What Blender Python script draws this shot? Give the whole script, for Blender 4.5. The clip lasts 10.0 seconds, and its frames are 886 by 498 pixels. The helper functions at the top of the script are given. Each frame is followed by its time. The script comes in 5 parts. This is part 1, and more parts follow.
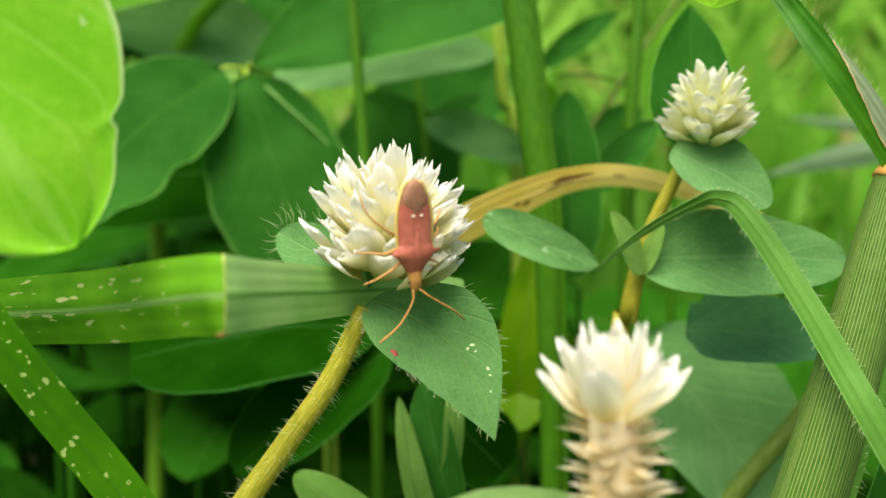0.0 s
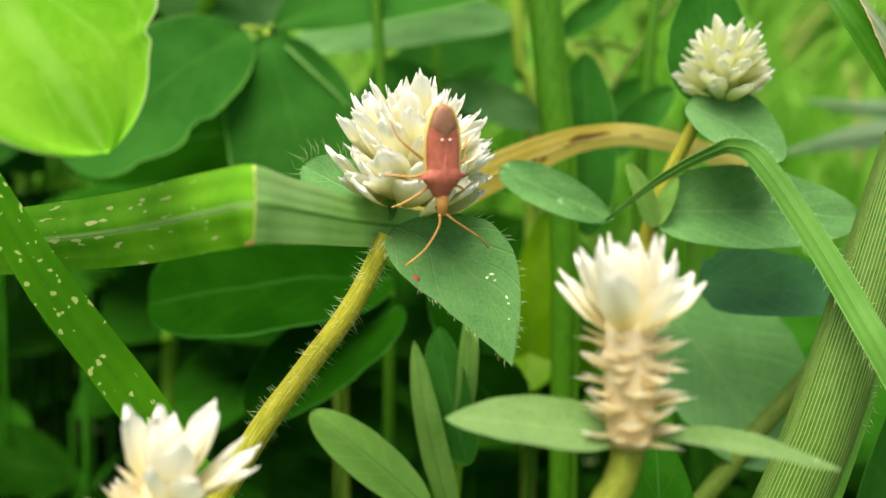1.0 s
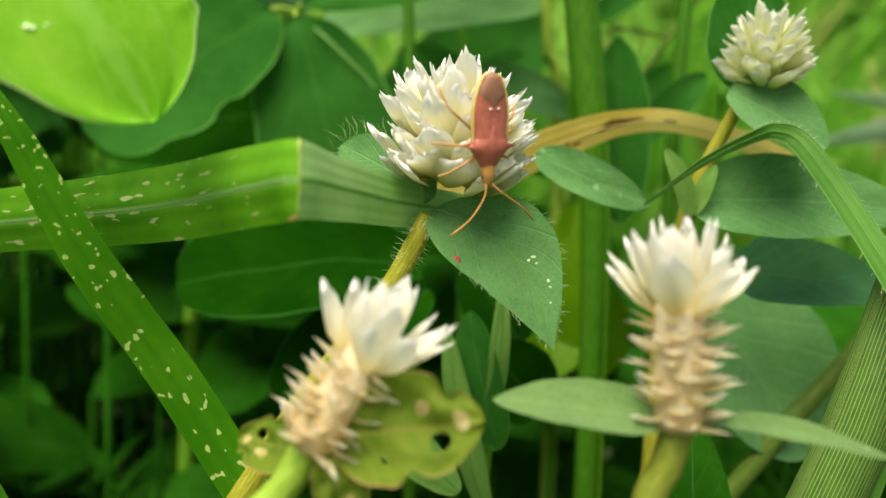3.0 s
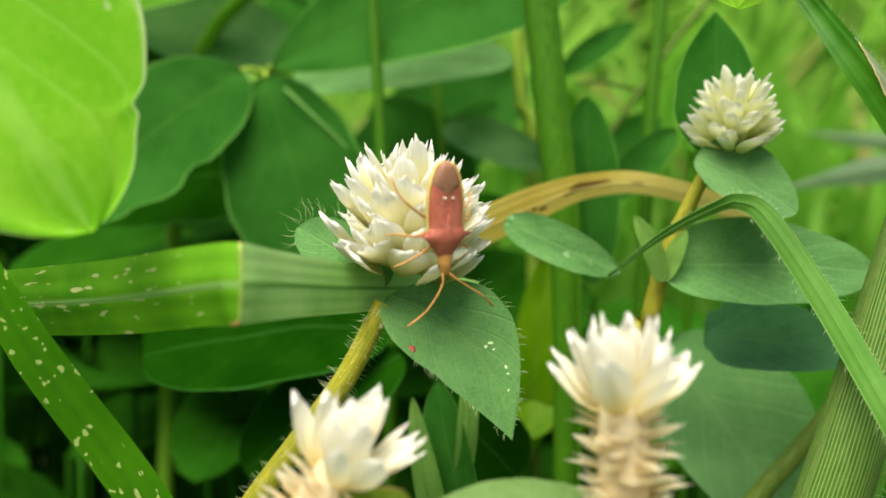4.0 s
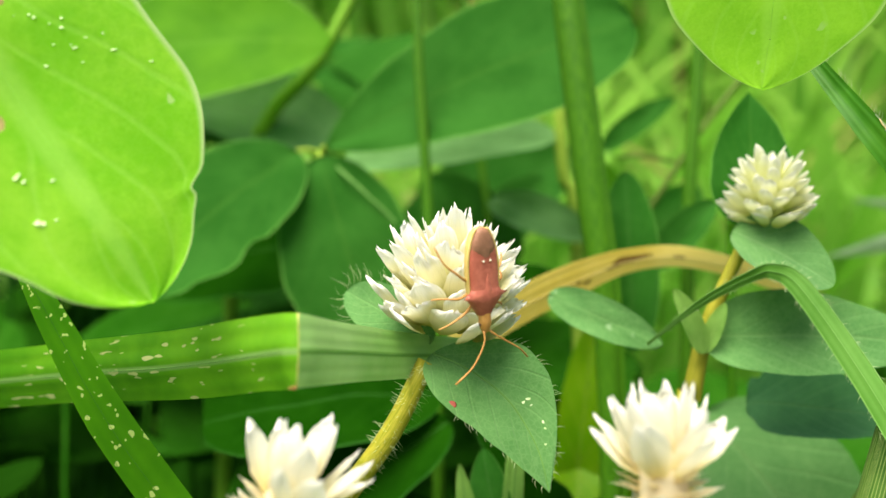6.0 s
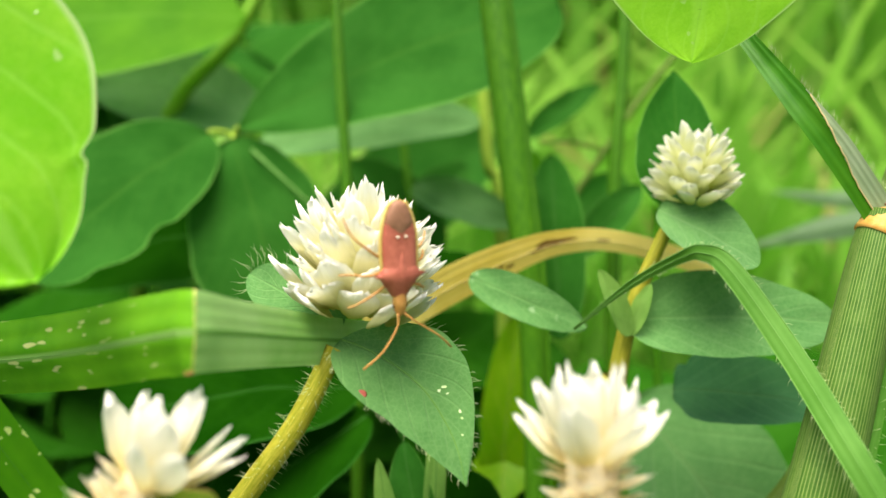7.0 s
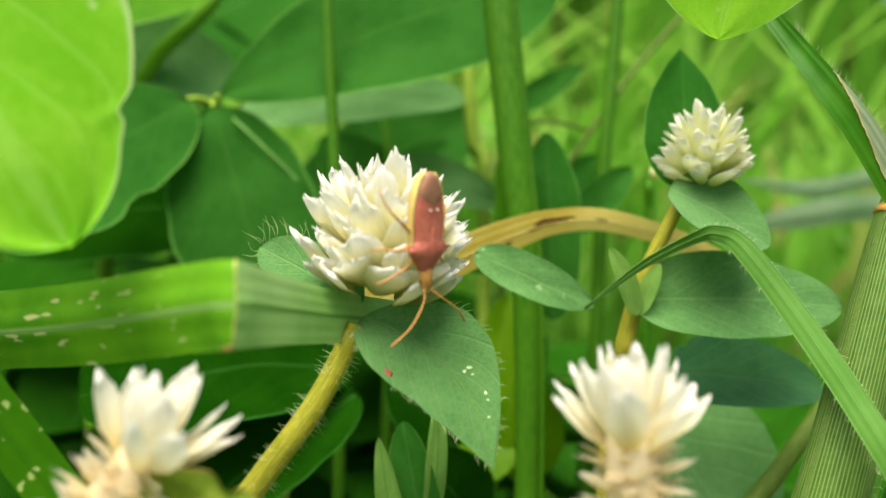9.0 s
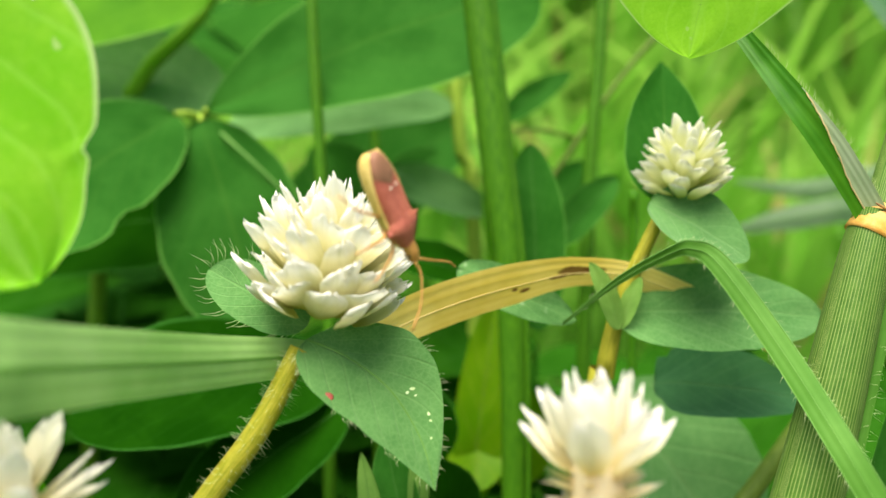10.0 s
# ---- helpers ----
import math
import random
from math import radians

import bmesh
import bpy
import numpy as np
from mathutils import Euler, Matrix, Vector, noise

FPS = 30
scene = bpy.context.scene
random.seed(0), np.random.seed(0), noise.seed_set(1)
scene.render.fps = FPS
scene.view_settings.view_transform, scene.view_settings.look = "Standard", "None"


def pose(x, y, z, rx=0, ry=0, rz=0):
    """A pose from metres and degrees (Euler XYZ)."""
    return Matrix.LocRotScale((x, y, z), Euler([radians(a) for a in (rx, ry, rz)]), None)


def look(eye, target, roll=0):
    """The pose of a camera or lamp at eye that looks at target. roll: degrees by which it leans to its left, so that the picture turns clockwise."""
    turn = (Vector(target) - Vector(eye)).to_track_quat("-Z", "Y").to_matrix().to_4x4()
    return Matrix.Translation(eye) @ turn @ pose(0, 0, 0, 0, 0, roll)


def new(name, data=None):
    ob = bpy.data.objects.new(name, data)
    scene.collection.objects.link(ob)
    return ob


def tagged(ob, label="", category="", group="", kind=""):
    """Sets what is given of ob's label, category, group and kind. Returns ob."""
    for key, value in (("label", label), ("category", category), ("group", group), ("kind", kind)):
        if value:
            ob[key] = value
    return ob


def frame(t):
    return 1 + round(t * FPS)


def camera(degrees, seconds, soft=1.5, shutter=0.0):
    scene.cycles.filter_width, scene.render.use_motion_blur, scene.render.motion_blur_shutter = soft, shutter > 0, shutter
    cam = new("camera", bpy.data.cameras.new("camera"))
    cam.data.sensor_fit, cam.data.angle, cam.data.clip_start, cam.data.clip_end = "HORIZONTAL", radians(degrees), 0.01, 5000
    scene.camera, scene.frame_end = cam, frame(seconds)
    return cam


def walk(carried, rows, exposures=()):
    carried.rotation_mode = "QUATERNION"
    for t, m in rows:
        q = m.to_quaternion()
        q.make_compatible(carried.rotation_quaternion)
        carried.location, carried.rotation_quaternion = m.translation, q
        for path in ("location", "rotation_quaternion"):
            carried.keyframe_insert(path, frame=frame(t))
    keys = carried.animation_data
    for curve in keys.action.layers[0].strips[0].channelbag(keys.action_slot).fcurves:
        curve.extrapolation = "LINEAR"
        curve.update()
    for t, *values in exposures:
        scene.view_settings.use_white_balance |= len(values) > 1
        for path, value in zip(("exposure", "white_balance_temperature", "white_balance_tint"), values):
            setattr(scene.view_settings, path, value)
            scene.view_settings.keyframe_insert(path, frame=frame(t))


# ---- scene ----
# A flower head with a small shield bug on it, among grass and broad leaves. Lengths below are centimetres (CM metres each).
CM = 0.01
PATH = [
    (0, (0.00062, 0.00263, -0.00037), (0.00207, 0.06255, -0.00306), 0.51),
    (0.5, (0.00004, 0.00195, -0.00145), (0.00155, 0.06190, -0.00345), 0.82),
    (1, (-0.00025, 0.00118, -0.00470), (0.00071, 0.06110, -0.00767), 1.76),
    (1.5, (-0.00077, 0.00154, -0.00595), (-0.00005, 0.06143, -0.00944), 2.56),
    (2, (-0.00168, 0.00159, -0.00663), (-0.00118, 0.06147, -0.01041), 2.87),
    (2.2, (-0.00268, 0.00186, -0.00649), (-0.00210, 0.06173, -0.01035), 2.88),
    (3.3, (-0.00184, 0.00184, -0.00451), (-0.00165, 0.06175, -0.00774), 2.60),
    (3.5, (-0.00090, 0.00243, -0.00348), (-0.00054, 0.06237, -0.00614), 2.28),
    (4, (0.00018, 0.00295, -0.00168), (0.00079, 0.06293, -0.00333), 1.62),
    (4.5, (0.00000, 0.00000, 0.00000), (-0.00000, 0.06000, 0.00000), -0.00),
    (5, (-0.00126, -0.00708, -0.00301), (-0.01044, 0.05218, -0.00100), 1.33),
    (5.5, (0.00128, -0.00231, -0.00350), (-0.00474, 0.05735, -0.00145), 1.16),
    (6, (0.00076, -0.00078, -0.00150), (-0.00231, 0.05906, 0.00166), 1.12),
    (6.2, (0.00129, 0.00014, -0.00169), (0.00022, 0.06002, 0.00198), 1.37),
    (7.3, (0.00118, 0.00479, -0.00397), (0.00465, 0.06465, -0.00167), 1.33),
    (7.5, (0.00045, 0.00575, -0.00516), (0.00527, 0.06552, -0.00333), 1.97),
    (8, (-0.00055, 0.00749, -0.00447), (0.00575, 0.06713, -0.00260), 2.01),
    (8.5, (-0.00350, 0.00991, -0.00574), (0.00635, 0.06907, -0.00383), 2.18),
    (9, (-0.00394, 0.00583, -0.00333), (0.00224, 0.06548, -0.00133), 2.09),
    (9.5, (-0.00272, 0.00541, -0.00281), (0.00288, 0.06513, -0.00146), 1.90),
    (10, (-0.00198, 0.00484, -0.00166), (0.00387, 0.06453, 0.00012), 1.36),
]
cam = camera(55, 10.0, soft=1.5)
cam.data.dof.use_dof = True
cam.data.dof.focus_distance = 0.0605
cam.data.dof.aperture_fstop = 26
walk(cam, [(t, look(eye, target, roll)) for t, eye, target, roll in PATH],
     exposures=[(t, e + 0.78, 7100, 8) for t, e in ((0, -0.1), (0.8, 0.0), (1.5, -0.3), (2.2, -0.4), (3.3, -0.27), (3.8, -0.2), (4.05, -0.18), (4.45, 0.12), (4.7, -0.25), (5.0, -0.74), (5.5, -0.68), (5.8, -0.1), (6.1, 0.15), (7.3, 0.12), (8.2, -0.12), (8.7, -0.14), (9.4, 0.03), (10, 0.12))])

# ---- light ----
world = bpy.data.worlds.new("sky")
scene.world = world
world.use_nodes = True
sky = world.node_tree.nodes.new("ShaderNodeTexSky")
sky.sky_type = "NISHITA"
sky.sun_disc = False
sky.sun_elevation = radians(61)
sky.sun_rotation = radians(205)
sky.dust_density = 3.0
back = world.node_tree.nodes["Background"]
back.inputs["Strength"].default_value = 0.11
world.node_tree.links.new(sky.outputs[0], back.inputs[0])
sun_data = bpy.data.lights.new("sun", "SUN")
sun_data.energy = 5.4
sun_data.angle = radians(50)
sun_data.color = (1.0, 0.95, 0.86)
sun = new("sun", sun_data)
sun.matrix_world = look((-0.26, -0.50, 1.12), (0, 0.06, 0))


# ---- materials ----
def node(nt, kind, ins=None, **props):
    n = nt.nodes.new("ShaderNode" + kind)
    for k, v in props.items():
        if k == "operation":
            n.operation = v
        elif k == "data_type":
            n.data_type = v
        elif k == "blend_type":
            n.blend_type = v
        elif k == "wave_type":
            n.wave_type = v
    for k, v in (ins or {}).items():
        if isinstance(v, bpy.types.NodeSocket):
            nt.links.new(v, n.inputs[k])
        else:
            n.inputs[k].default_value = v
    return n


def math_node(nt, op, a, b=0.0, c=0.0):
    return node(nt, "Math", {0: a, 1: b, 2: c}, operation=op).outputs[0]


def ramp(nt, x, lo, hi):
    """0 below lo, 1 above hi, smooth between."""
    n = node(nt, "MapRange", {"Value": x, "From Min": lo, "From Max": hi})
    n.interpolation_type = "SMOOTHSTEP"
    return n.outputs[0]


def mix(nt, fac, a, b):
    n = node(nt, "Mix", data_type="RGBA")
    for k, v in ((0, fac), (6, a), (7, b)):
        if isinstance(v, bpy.types.NodeSocket):
            nt.links.new(v, n.inputs[k])
        else:
            n.inputs[k].default_value = (*v, 1) if k else v
    return n.outputs[2]


def blank(name):
    m = bpy.data.materials.new(name)
    m.use_nodes = True
    nt = m.node_tree
    return m, nt, nt.nodes["Principled BSDF"], nt.nodes["Material Output"]


def noise_of(nt, scale, detail=3.0, rough=0.55, stretch=None):
    tc = node(nt, "TexCoord").outputs["Object"]
    if stretch:
        tc = node(nt, "VectorMath", {0: tc, 1: stretch}, operation="MULTIPLY").outputs[0]
    return node(nt, "TexNoise", {"Vector": tc, "Scale": scale, "Detail": detail, "Roughness": rough}).outputs["Fac"]


def leaf_material(name, dark, light, vein, trans=0.35, rough=0.45, laterals=9.0, slant=0.5, edge=None, spots=0.0,
                  spot_colour=(0.75, 0.72, 0.55), vary=0.25, midrib=0.03, relief=0.25, fuzz=0.0, glow=1.5, gloss=0.12, vein_mix=0.5, mottle=0.0, net=2200.0):
    """A thin green leaf with a midrib along u, slanting side veins, blotches and some light coming through."""
    m, nt, p, out = blank(name)
    uv = node(nt, "SeparateXYZ", {0: node(nt, "UVMap").outputs[0]})
    u, v = uv.outputs[0], uv.outputs[1]
    across = math_node(nt, "ABSOLUTE", math_node(nt, "SUBTRACT", v, 0.5))
    rib = ramp(nt, across, midrib, midrib * 0.3)
    wob = noise_of(nt, 260, 2)
    phase = math_node(nt, "MULTIPLY", math_node(nt, "SUBTRACT", u, math_node(nt, "MULTIPLY", across, slant)), laterals * 6.2832)
    phase = math_node(nt, "ADD", phase, math_node(nt, "MULTIPLY", wob, 1.6))
    side = ramp(nt, math_node(nt, "COSINE", phase), 0.86, 1.0)
    veins = math_node(nt, "MAXIMUM", rib, math_node(nt, "MULTIPLY", side, 0.55))
    big, fine = noise_of(nt, 130, 3), noise_of(nt, 1500, 4, 0.65)
    tiny = noise_of(nt, 4600, 3, 0.6)
    tone = math_node(nt, "ADD", math_node(nt, "MULTIPLY", big, 0.6), math_node(nt, "ADD", math_node(nt, "MULTIPLY", fine, 0.25), math_node(nt, "MULTIPLY", tiny, 0.15)))
    rnd = node(nt, "ObjectInfo").outputs["Random"]
    tone = math_node(nt, "ADD", ramp(nt, tone, 0.36, 0.64), math_node(nt, "MULTIPLY", math_node(nt, "SUBTRACT", rnd, 0.5), vary))
    col = mix(nt, tone, dark, light)
    col = mix(nt, math_node(nt, "MULTIPLY", veins, vein_mix), col, vein)
    if mottle:
        cell = node(nt, "TexVoronoi", {"Vector": node(nt, "TexCoord").outputs["Object"], "Scale": net})
        cell.feature = "DISTANCE_TO_EDGE"
        col = mix(nt, math_node(nt, "MULTIPLY", ramp(nt, cell.outputs["Distance"], 0.10, 0.02), mottle), col, vein)
    if edge:
        col = mix(nt, ramp(nt, across, 0.475, 0.498), col, edge)
    if spots:
        cells = node(nt, "TexNoise", {"Vector": node(nt, "TexCoord").outputs["Object"], "Scale": 900.0, "Detail": 1.0}).outputs["Fac"]
        where = math_node(nt, "MULTIPLY", ramp(nt, cells, 0.70, 0.74), ramp(nt, noise_of(nt, 170, 1), 0.62 - spots, 0.66 - spots))
        col = mix(nt, where, col, spot_colour)
    nt.links.new(col, p.inputs["Base Color"])
    p.inputs["Roughness"].default_value = rough
    p.inputs["Specular IOR Level"].default_value = gloss
    if fuzz:
        p.inputs["Sheen Weight"].default_value = fuzz
    h = math_node(nt, "SUBTRACT", math_node(nt, "MULTIPLY", fine, 0.5), veins)
    bump = node(nt, "Bump", {"Height": h, "Strength": relief, "Distance": 0.0003})
    nt.links.new(bump.outputs[0], p.inputs["Normal"])
    thin = node(nt, "BsdfTranslucent", {"Color": mix(nt, 0.5, col, tuple(min(1, c * glow) for c in light))})
    both = node(nt, "MixShader", {0: trans, 1: p.outputs[0], 2: thin.outputs[0]})
    nt.links.new(both.outputs[0], out.inputs[0])
    return m


def grass_material(name, dark, light, trans=0.35, rough=0.4, ribs=14.0, scars=0.0, scar_colour=(0.62, 0.6, 0.36), dry=None, keel=None, along=26.0, cross=9.0, stains=(), scar_end=2.0):
    """A grass blade: fine ribs along u, paler keel, insect scars running along it, dry stain."""
    m, nt, p, out = blank(name)
    uvn = node(nt, "UVMap").outputs[0]
    uv = node(nt, "SeparateXYZ", {0: uvn})
    u, v = uv.outputs[0], uv.outputs[1]
    lines = math_node(nt, "COSINE", math_node(nt, "MULTIPLY", v, ribs * 6.2832))
    big, fine = noise_of(nt, 120, 3), noise_of(nt, 1400, 4, 0.65)
    tone = math_node(nt, "ADD", ramp(nt, big, 0.3, 0.7), math_node(nt, "MULTIPLY", lines, 0.10))
    tone = math_node(nt, "ADD", tone, math_node(nt, "MULTIPLY", math_node(nt, "SUBTRACT", fine, 0.5), 0.5))
    col = mix(nt, tone, dark, light)
    if keel:
        col = mix(nt, ramp(nt, math_node(nt, "ABSOLUTE", math_node(nt, "SUBTRACT", v, 0.5)), 0.06, 0.02), col, keel)
    if scars:
        st = node(nt, "VectorMath", {0: uvn, 1: (along, cross, 1.0)}, operation="MULTIPLY").outputs[0]
        n1 = node(nt, "TexNoise", {"Vector": st, "Scale": 1.6, "Detail": 1.0}).outputs["Fac"]
        n2 = node(nt, "TexNoise", {"Vector": uvn, "Scale": 5.0, "Detail": 1.0}).outputs["Fac"]
        where = math_node(nt, "MULTIPLY", ramp(nt, n1, 0.645, 0.67), ramp(nt, n2, 0.58 - scars, 0.64 - scars))
        where = math_node(nt, "MULTIPLY", where, ramp(nt, u, scar_end, scar_end - 0.05))
        col = mix(nt, where, col, scar_colour)
    if dry:
        n3 = node(nt, "TexNoise", {"Vector": node(nt, "VectorMath", {0: uvn, 1: (9.0, 3.0, 1.0)}, operation="MULTIPLY").outputs[0], "Scale": 1.5, "Detail": 3.0}).outputs["Fac"]
        col = mix(nt, ramp(nt, n3, 0.62, 0.72), col, dry)
    for su, sv, lu, lv in stains:
        du = math_node(nt, "DIVIDE", math_node(nt, "SUBTRACT", u, su), lu)
        dv = math_node(nt, "DIVIDE", math_node(nt, "SUBTRACT", v, sv), lv)
        d2 = math_node(nt, "ADD", math_node(nt, "MULTIPLY", du, du), math_node(nt, "MULTIPLY", dv, dv))
        d2 = math_node(nt, "ADD", d2, math_node(nt, "MULTIPLY", math_node(nt, "SUBTRACT", fine, 0.5), 1.3))
        col = mix(nt, math_node(nt, "MULTIPLY", ramp(nt, d2, 1.1, 0.5), 0.9), col, (0.13, 0.055, 0.015))
    nt.links.new(col, p.inputs["Base Color"])
    p.inputs["Roughness"].default_value = rough
    p.inputs["Specular IOR Level"].default_value = 0.16
    h = math_node(nt, "ADD", math_node(nt, "MULTIPLY", lines, 0.5), math_node(nt, "MULTIPLY", fine, 0.5))
    bump = node(nt, "Bump", {"Height": h, "Strength": 0.25, "Distance": 0.0001})
    nt.links.new(bump.outputs[0], p.inputs["Normal"])
    thin = node(nt, "BsdfTranslucent", {"Color": col})
    both = node(nt, "MixShader", {0: trans, 1: p.outputs[0], 2: thin.outputs[0]})
    nt.links.new(both.outputs[0], out.inputs[0])
    return m


def stalk_material(name, dark, light, rough=0.5, ribs=0.0, rib_colour=(0.6, 0.6, 0.4)):
    """A round stalk, streaked lengthways; ribs: how many fine pale ribs go round it."""
    m, nt, p, out = blank(name)
    uvn = node(nt, "UVMap").outputs[0]
    v = node(nt, "SeparateXYZ", {0: uvn}).outputs[1]
    st = node(nt, "VectorMath", {0: uvn, 1: (6.0, 40.0, 1.0)}, operation="MULTIPLY").outputs[0]
    streak = node(nt, "TexNoise", {"Vector": st, "Scale": 1.0, "Detail": 4.0}).outputs["Fac"]
    fine = noise_of(nt, 1800, 3, 0.7)
    tone = math_node(nt, "ADD", ramp(nt, streak, 0.3, 0.7), math_node(nt, "MULTIPLY", math_node(nt, "SUBTRACT", fine, 0.5), 0.7))
    col = mix(nt, tone, dark, light)
    h = fine
    if ribs:
        rib = ramp(nt, math_node(nt, "COSINE", math_node(nt, "MULTIPLY", v, ribs * 6.2832)), 0.55, 0.95)
        col = mix(nt, rib, col, rib_colour)
        h = math_node(nt, "ADD", math_node(nt, "MULTIPLY", rib, 1.5), fine)
    nt.links.new(col, p.inputs["Base Color"])
    p.inputs["Roughness"].default_value = rough
    p.inputs["Specular IOR Level"].default_value = 0.15
    bump = node(nt, "Bump", {"Height": h, "Strength": 0.35, "Distance": 0.0002})
    nt.links.new(bump.outputs[0], p.inputs["Normal"])
    return m


def bract_material(name, root, middle, tip, trans=0.3, streaks=0.22):
    """A papery white scale, greener or yellower at its root, with faint streaks."""
    m, nt, p, out = blank(name)
    uvn = node(nt, "UVMap").outputs[0]
    u = node(nt, "SeparateXYZ", {0: uvn}).outputs[0]
    st = node(nt, "VectorMath", {0: uvn, 1: (2.0, 16.0, 1.0)}, operation="MULTIPLY").outputs[0]
    streak = node(nt, "TexNoise", {"Vector": st, "Scale": 1.4, "Detail": 3.0}).outputs["Fac"]
    rnd = node(nt, "ObjectInfo").outputs["Random"]
    col = mix(nt, ramp(nt, math_node(nt, "ADD", u, math_node(nt, "MULTIPLY", rnd, 0.12)), 0.12, 0.70), root, middle)
    col = mix(nt, ramp(nt, u, 0.62, 0.93), col, tip)
    col = mix(nt, math_node(nt, "MULTIPLY", ramp(nt, streak, 0.5, 0.75), streaks), col, root)
    nt.links.new(col, p.inputs["Base Color"])
    p.inputs["Roughness"].default_value = 0.5
    bump = node(nt, "Bump", {"Height": streak, "Strength": 0.5, "Distance": 0.0002})
    nt.links.new(bump.outputs[0], p.inputs["Normal"])
    thin = node(nt, "BsdfTranslucent", {"Color": col})
    both = node(nt, "MixShader", {0: trans, 1: p.outputs[0], 2: thin.outputs[0]})
    nt.links.new(both.outputs[0], out.inputs[0])
    return m


def plain_material(name, a, b, scale=900.0, rough=0.5, strength=0.4):
    m, nt, p, out = blank(name)
    n1, n2 = noise_of(nt, scale, 4, 0.65), noise_of(nt, scale * 0.2, 2)
    tone = ramp(nt, math_node(nt, "ADD", math_node(nt, "MULTIPLY", n1, 0.6), math_node(nt, "MULTIPLY", n2, 0.4)), 0.35, 0.65)
    nt.links.new(mix(nt, tone, a, b), p.inputs["Base Color"])
    p.inputs["Roughness"].default_value = rough
    bump = node(nt, "Bump", {"Height": n1, "Strength": strength, "Distance": 0.0002})
    nt.links.new(bump.outputs[0], p.inputs["Normal"])
    return m


def field_material(name):
    """Many grass blades in one mesh, each its own green."""
    m, nt, p, out = blank(name)
    rnd = node(nt, "NewGeometry").outputs["Random Per Island"]
    u = node(nt, "SeparateXYZ", {0: node(nt, "UVMap").outputs[0]}).outputs[0]
    col = mix(nt, rnd, (0.13, 0.40, 0.03), (0.28, 0.58, 0.09))
    col = mix(nt, ramp(nt, rnd, 0.93, 0.97), col, (0.42, 0.36, 0.13))
    col = mix(nt, math_node(nt, "MULTIPLY", ramp(nt, u, 0.6, 1.0), 0.35), col, (0.34, 0.42, 0.10))
    nt.links.new(col, p.inputs["Base Color"])
    p.inputs["Roughness"].default_value = 0.45
    thin = node(nt, "BsdfTranslucent", {"Color": col})
    both = node(nt, "MixShader", {0: 0.5, 1: p.outputs[0], 2: thin.outputs[0]})
    nt.links.new(both.outputs[0], out.inputs[0])
    return m


def soil_material(name):
    m, nt, p, out = blank(name)
    a, b = noise_of(nt, 40, 5, 0.6), noise_of(nt, 3, 3)
    col = mix(nt, ramp(nt, a, 0.35, 0.65), (0.035, 0.028, 0.018), (0.10, 0.08, 0.05))
    col = mix(nt, ramp(nt, b, 0.4, 0.55), col, (0.05, 0.11, 0.02))
    nt.links.new(col, p.inputs["Base Color"])
    p.inputs["Roughness"].default_value = 0.9
    bump = node(nt, "Bump", {"Height": a, "Strength": 0.8, "Distance": 0.004})
    nt.links.new(bump.outputs[0], p.inputs["Normal"])
    return m


LEAF_BRIGHT = leaf_material("bright_leaf", (0.16, 0.50, 0.012), (0.33, 0.68, 0.05), (0.42, 0.74, 0.15), trans=0.55, rough=0.6, laterals=6, slant=0.9, edge=(0.5, 0.66, 0.3), spots=0.06, spot_colour=(0.4, 0.62, 0.2), vein_mix=0.34, mottle=0.07, net=1500.0, relief=0.12, midrib=0.07)
LEAF_MID = leaf_material("mid_green_leaf", (0.016, 0.098, 0.010), (0.034, 0.150, 0.020), (0.06, 0.18, 0.026), trans=0.45, rough=0.65, laterals=8, slant=0.9, edge=(0.12, 0.32, 0.06), vary=0.4, gloss=0.02, vein_mix=0.3)
# The shade of the leaves above is put into this very dark green.
LEAF_SHADE_DEEP = leaf_material("shade_darkened_leaf", (0.003, 0.030, 0.001), (0.007, 0.048, 0.002), (0.012, 0.066, 0.006), trans=0.25, rough=0.8, laterals=8, slant=0.9, edge=(0.03, 0.13, 0.02), vary=0.4, gloss=0.0, vein_mix=0.35)
LEAF_HAIRY = leaf_material("hairy_leaf", (0.058, 0.182, 0.046), (0.110, 0.268, 0.080), (0.18, 0.35, 0.12), trans=0.3, rough=0.7, laterals=6, slant=0.8, fuzz=0.2, mottle=0.3, net=2300.0, relief=0.35, gloss=0.1, spots=0.04, spot_colour=(0.22, 0.38, 0.18), vein_mix=0.34)
LEAF_BLUE = leaf_material("bluish_leaf", (0.018, 0.098, 0.034), (0.040, 0.152, 0.052), (0.08, 0.20, 0.08), trans=0.2, rough=0.65, laterals=6, slant=0.8, fuzz=0.15, gloss=0.08, mottle=0.15, net=2300.0)
LEAF_YELLOW = leaf_material("yellow_green_leaf", (0.09, 0.25, 0.004), (0.15, 0.31, 0.006), (0.26, 0.36, 0.03), trans=0.45, laterals=6)
LEAF_PALE = leaf_material("pale_hairy_leaf", (0.088, 0.178, 0.048), (0.145, 0.25, 0.082), (0.22, 0.33, 0.13), trans=0.3, rough=0.75, laterals=6, slant=0.8, fuzz=0.2, mottle=0.2, net=1800.0, gloss=0.06, vein_mix=0.3, spots=0.03)
LEAF_SHOOT = leaf_material("young_shoot_leaf", (0.11, 0.25, 0.045), (0.18, 0.34, 0.075), (0.26, 0.40, 0.12), trans=0.4, rough=0.65, laterals=6, gloss=0.06, vein_mix=0.3)
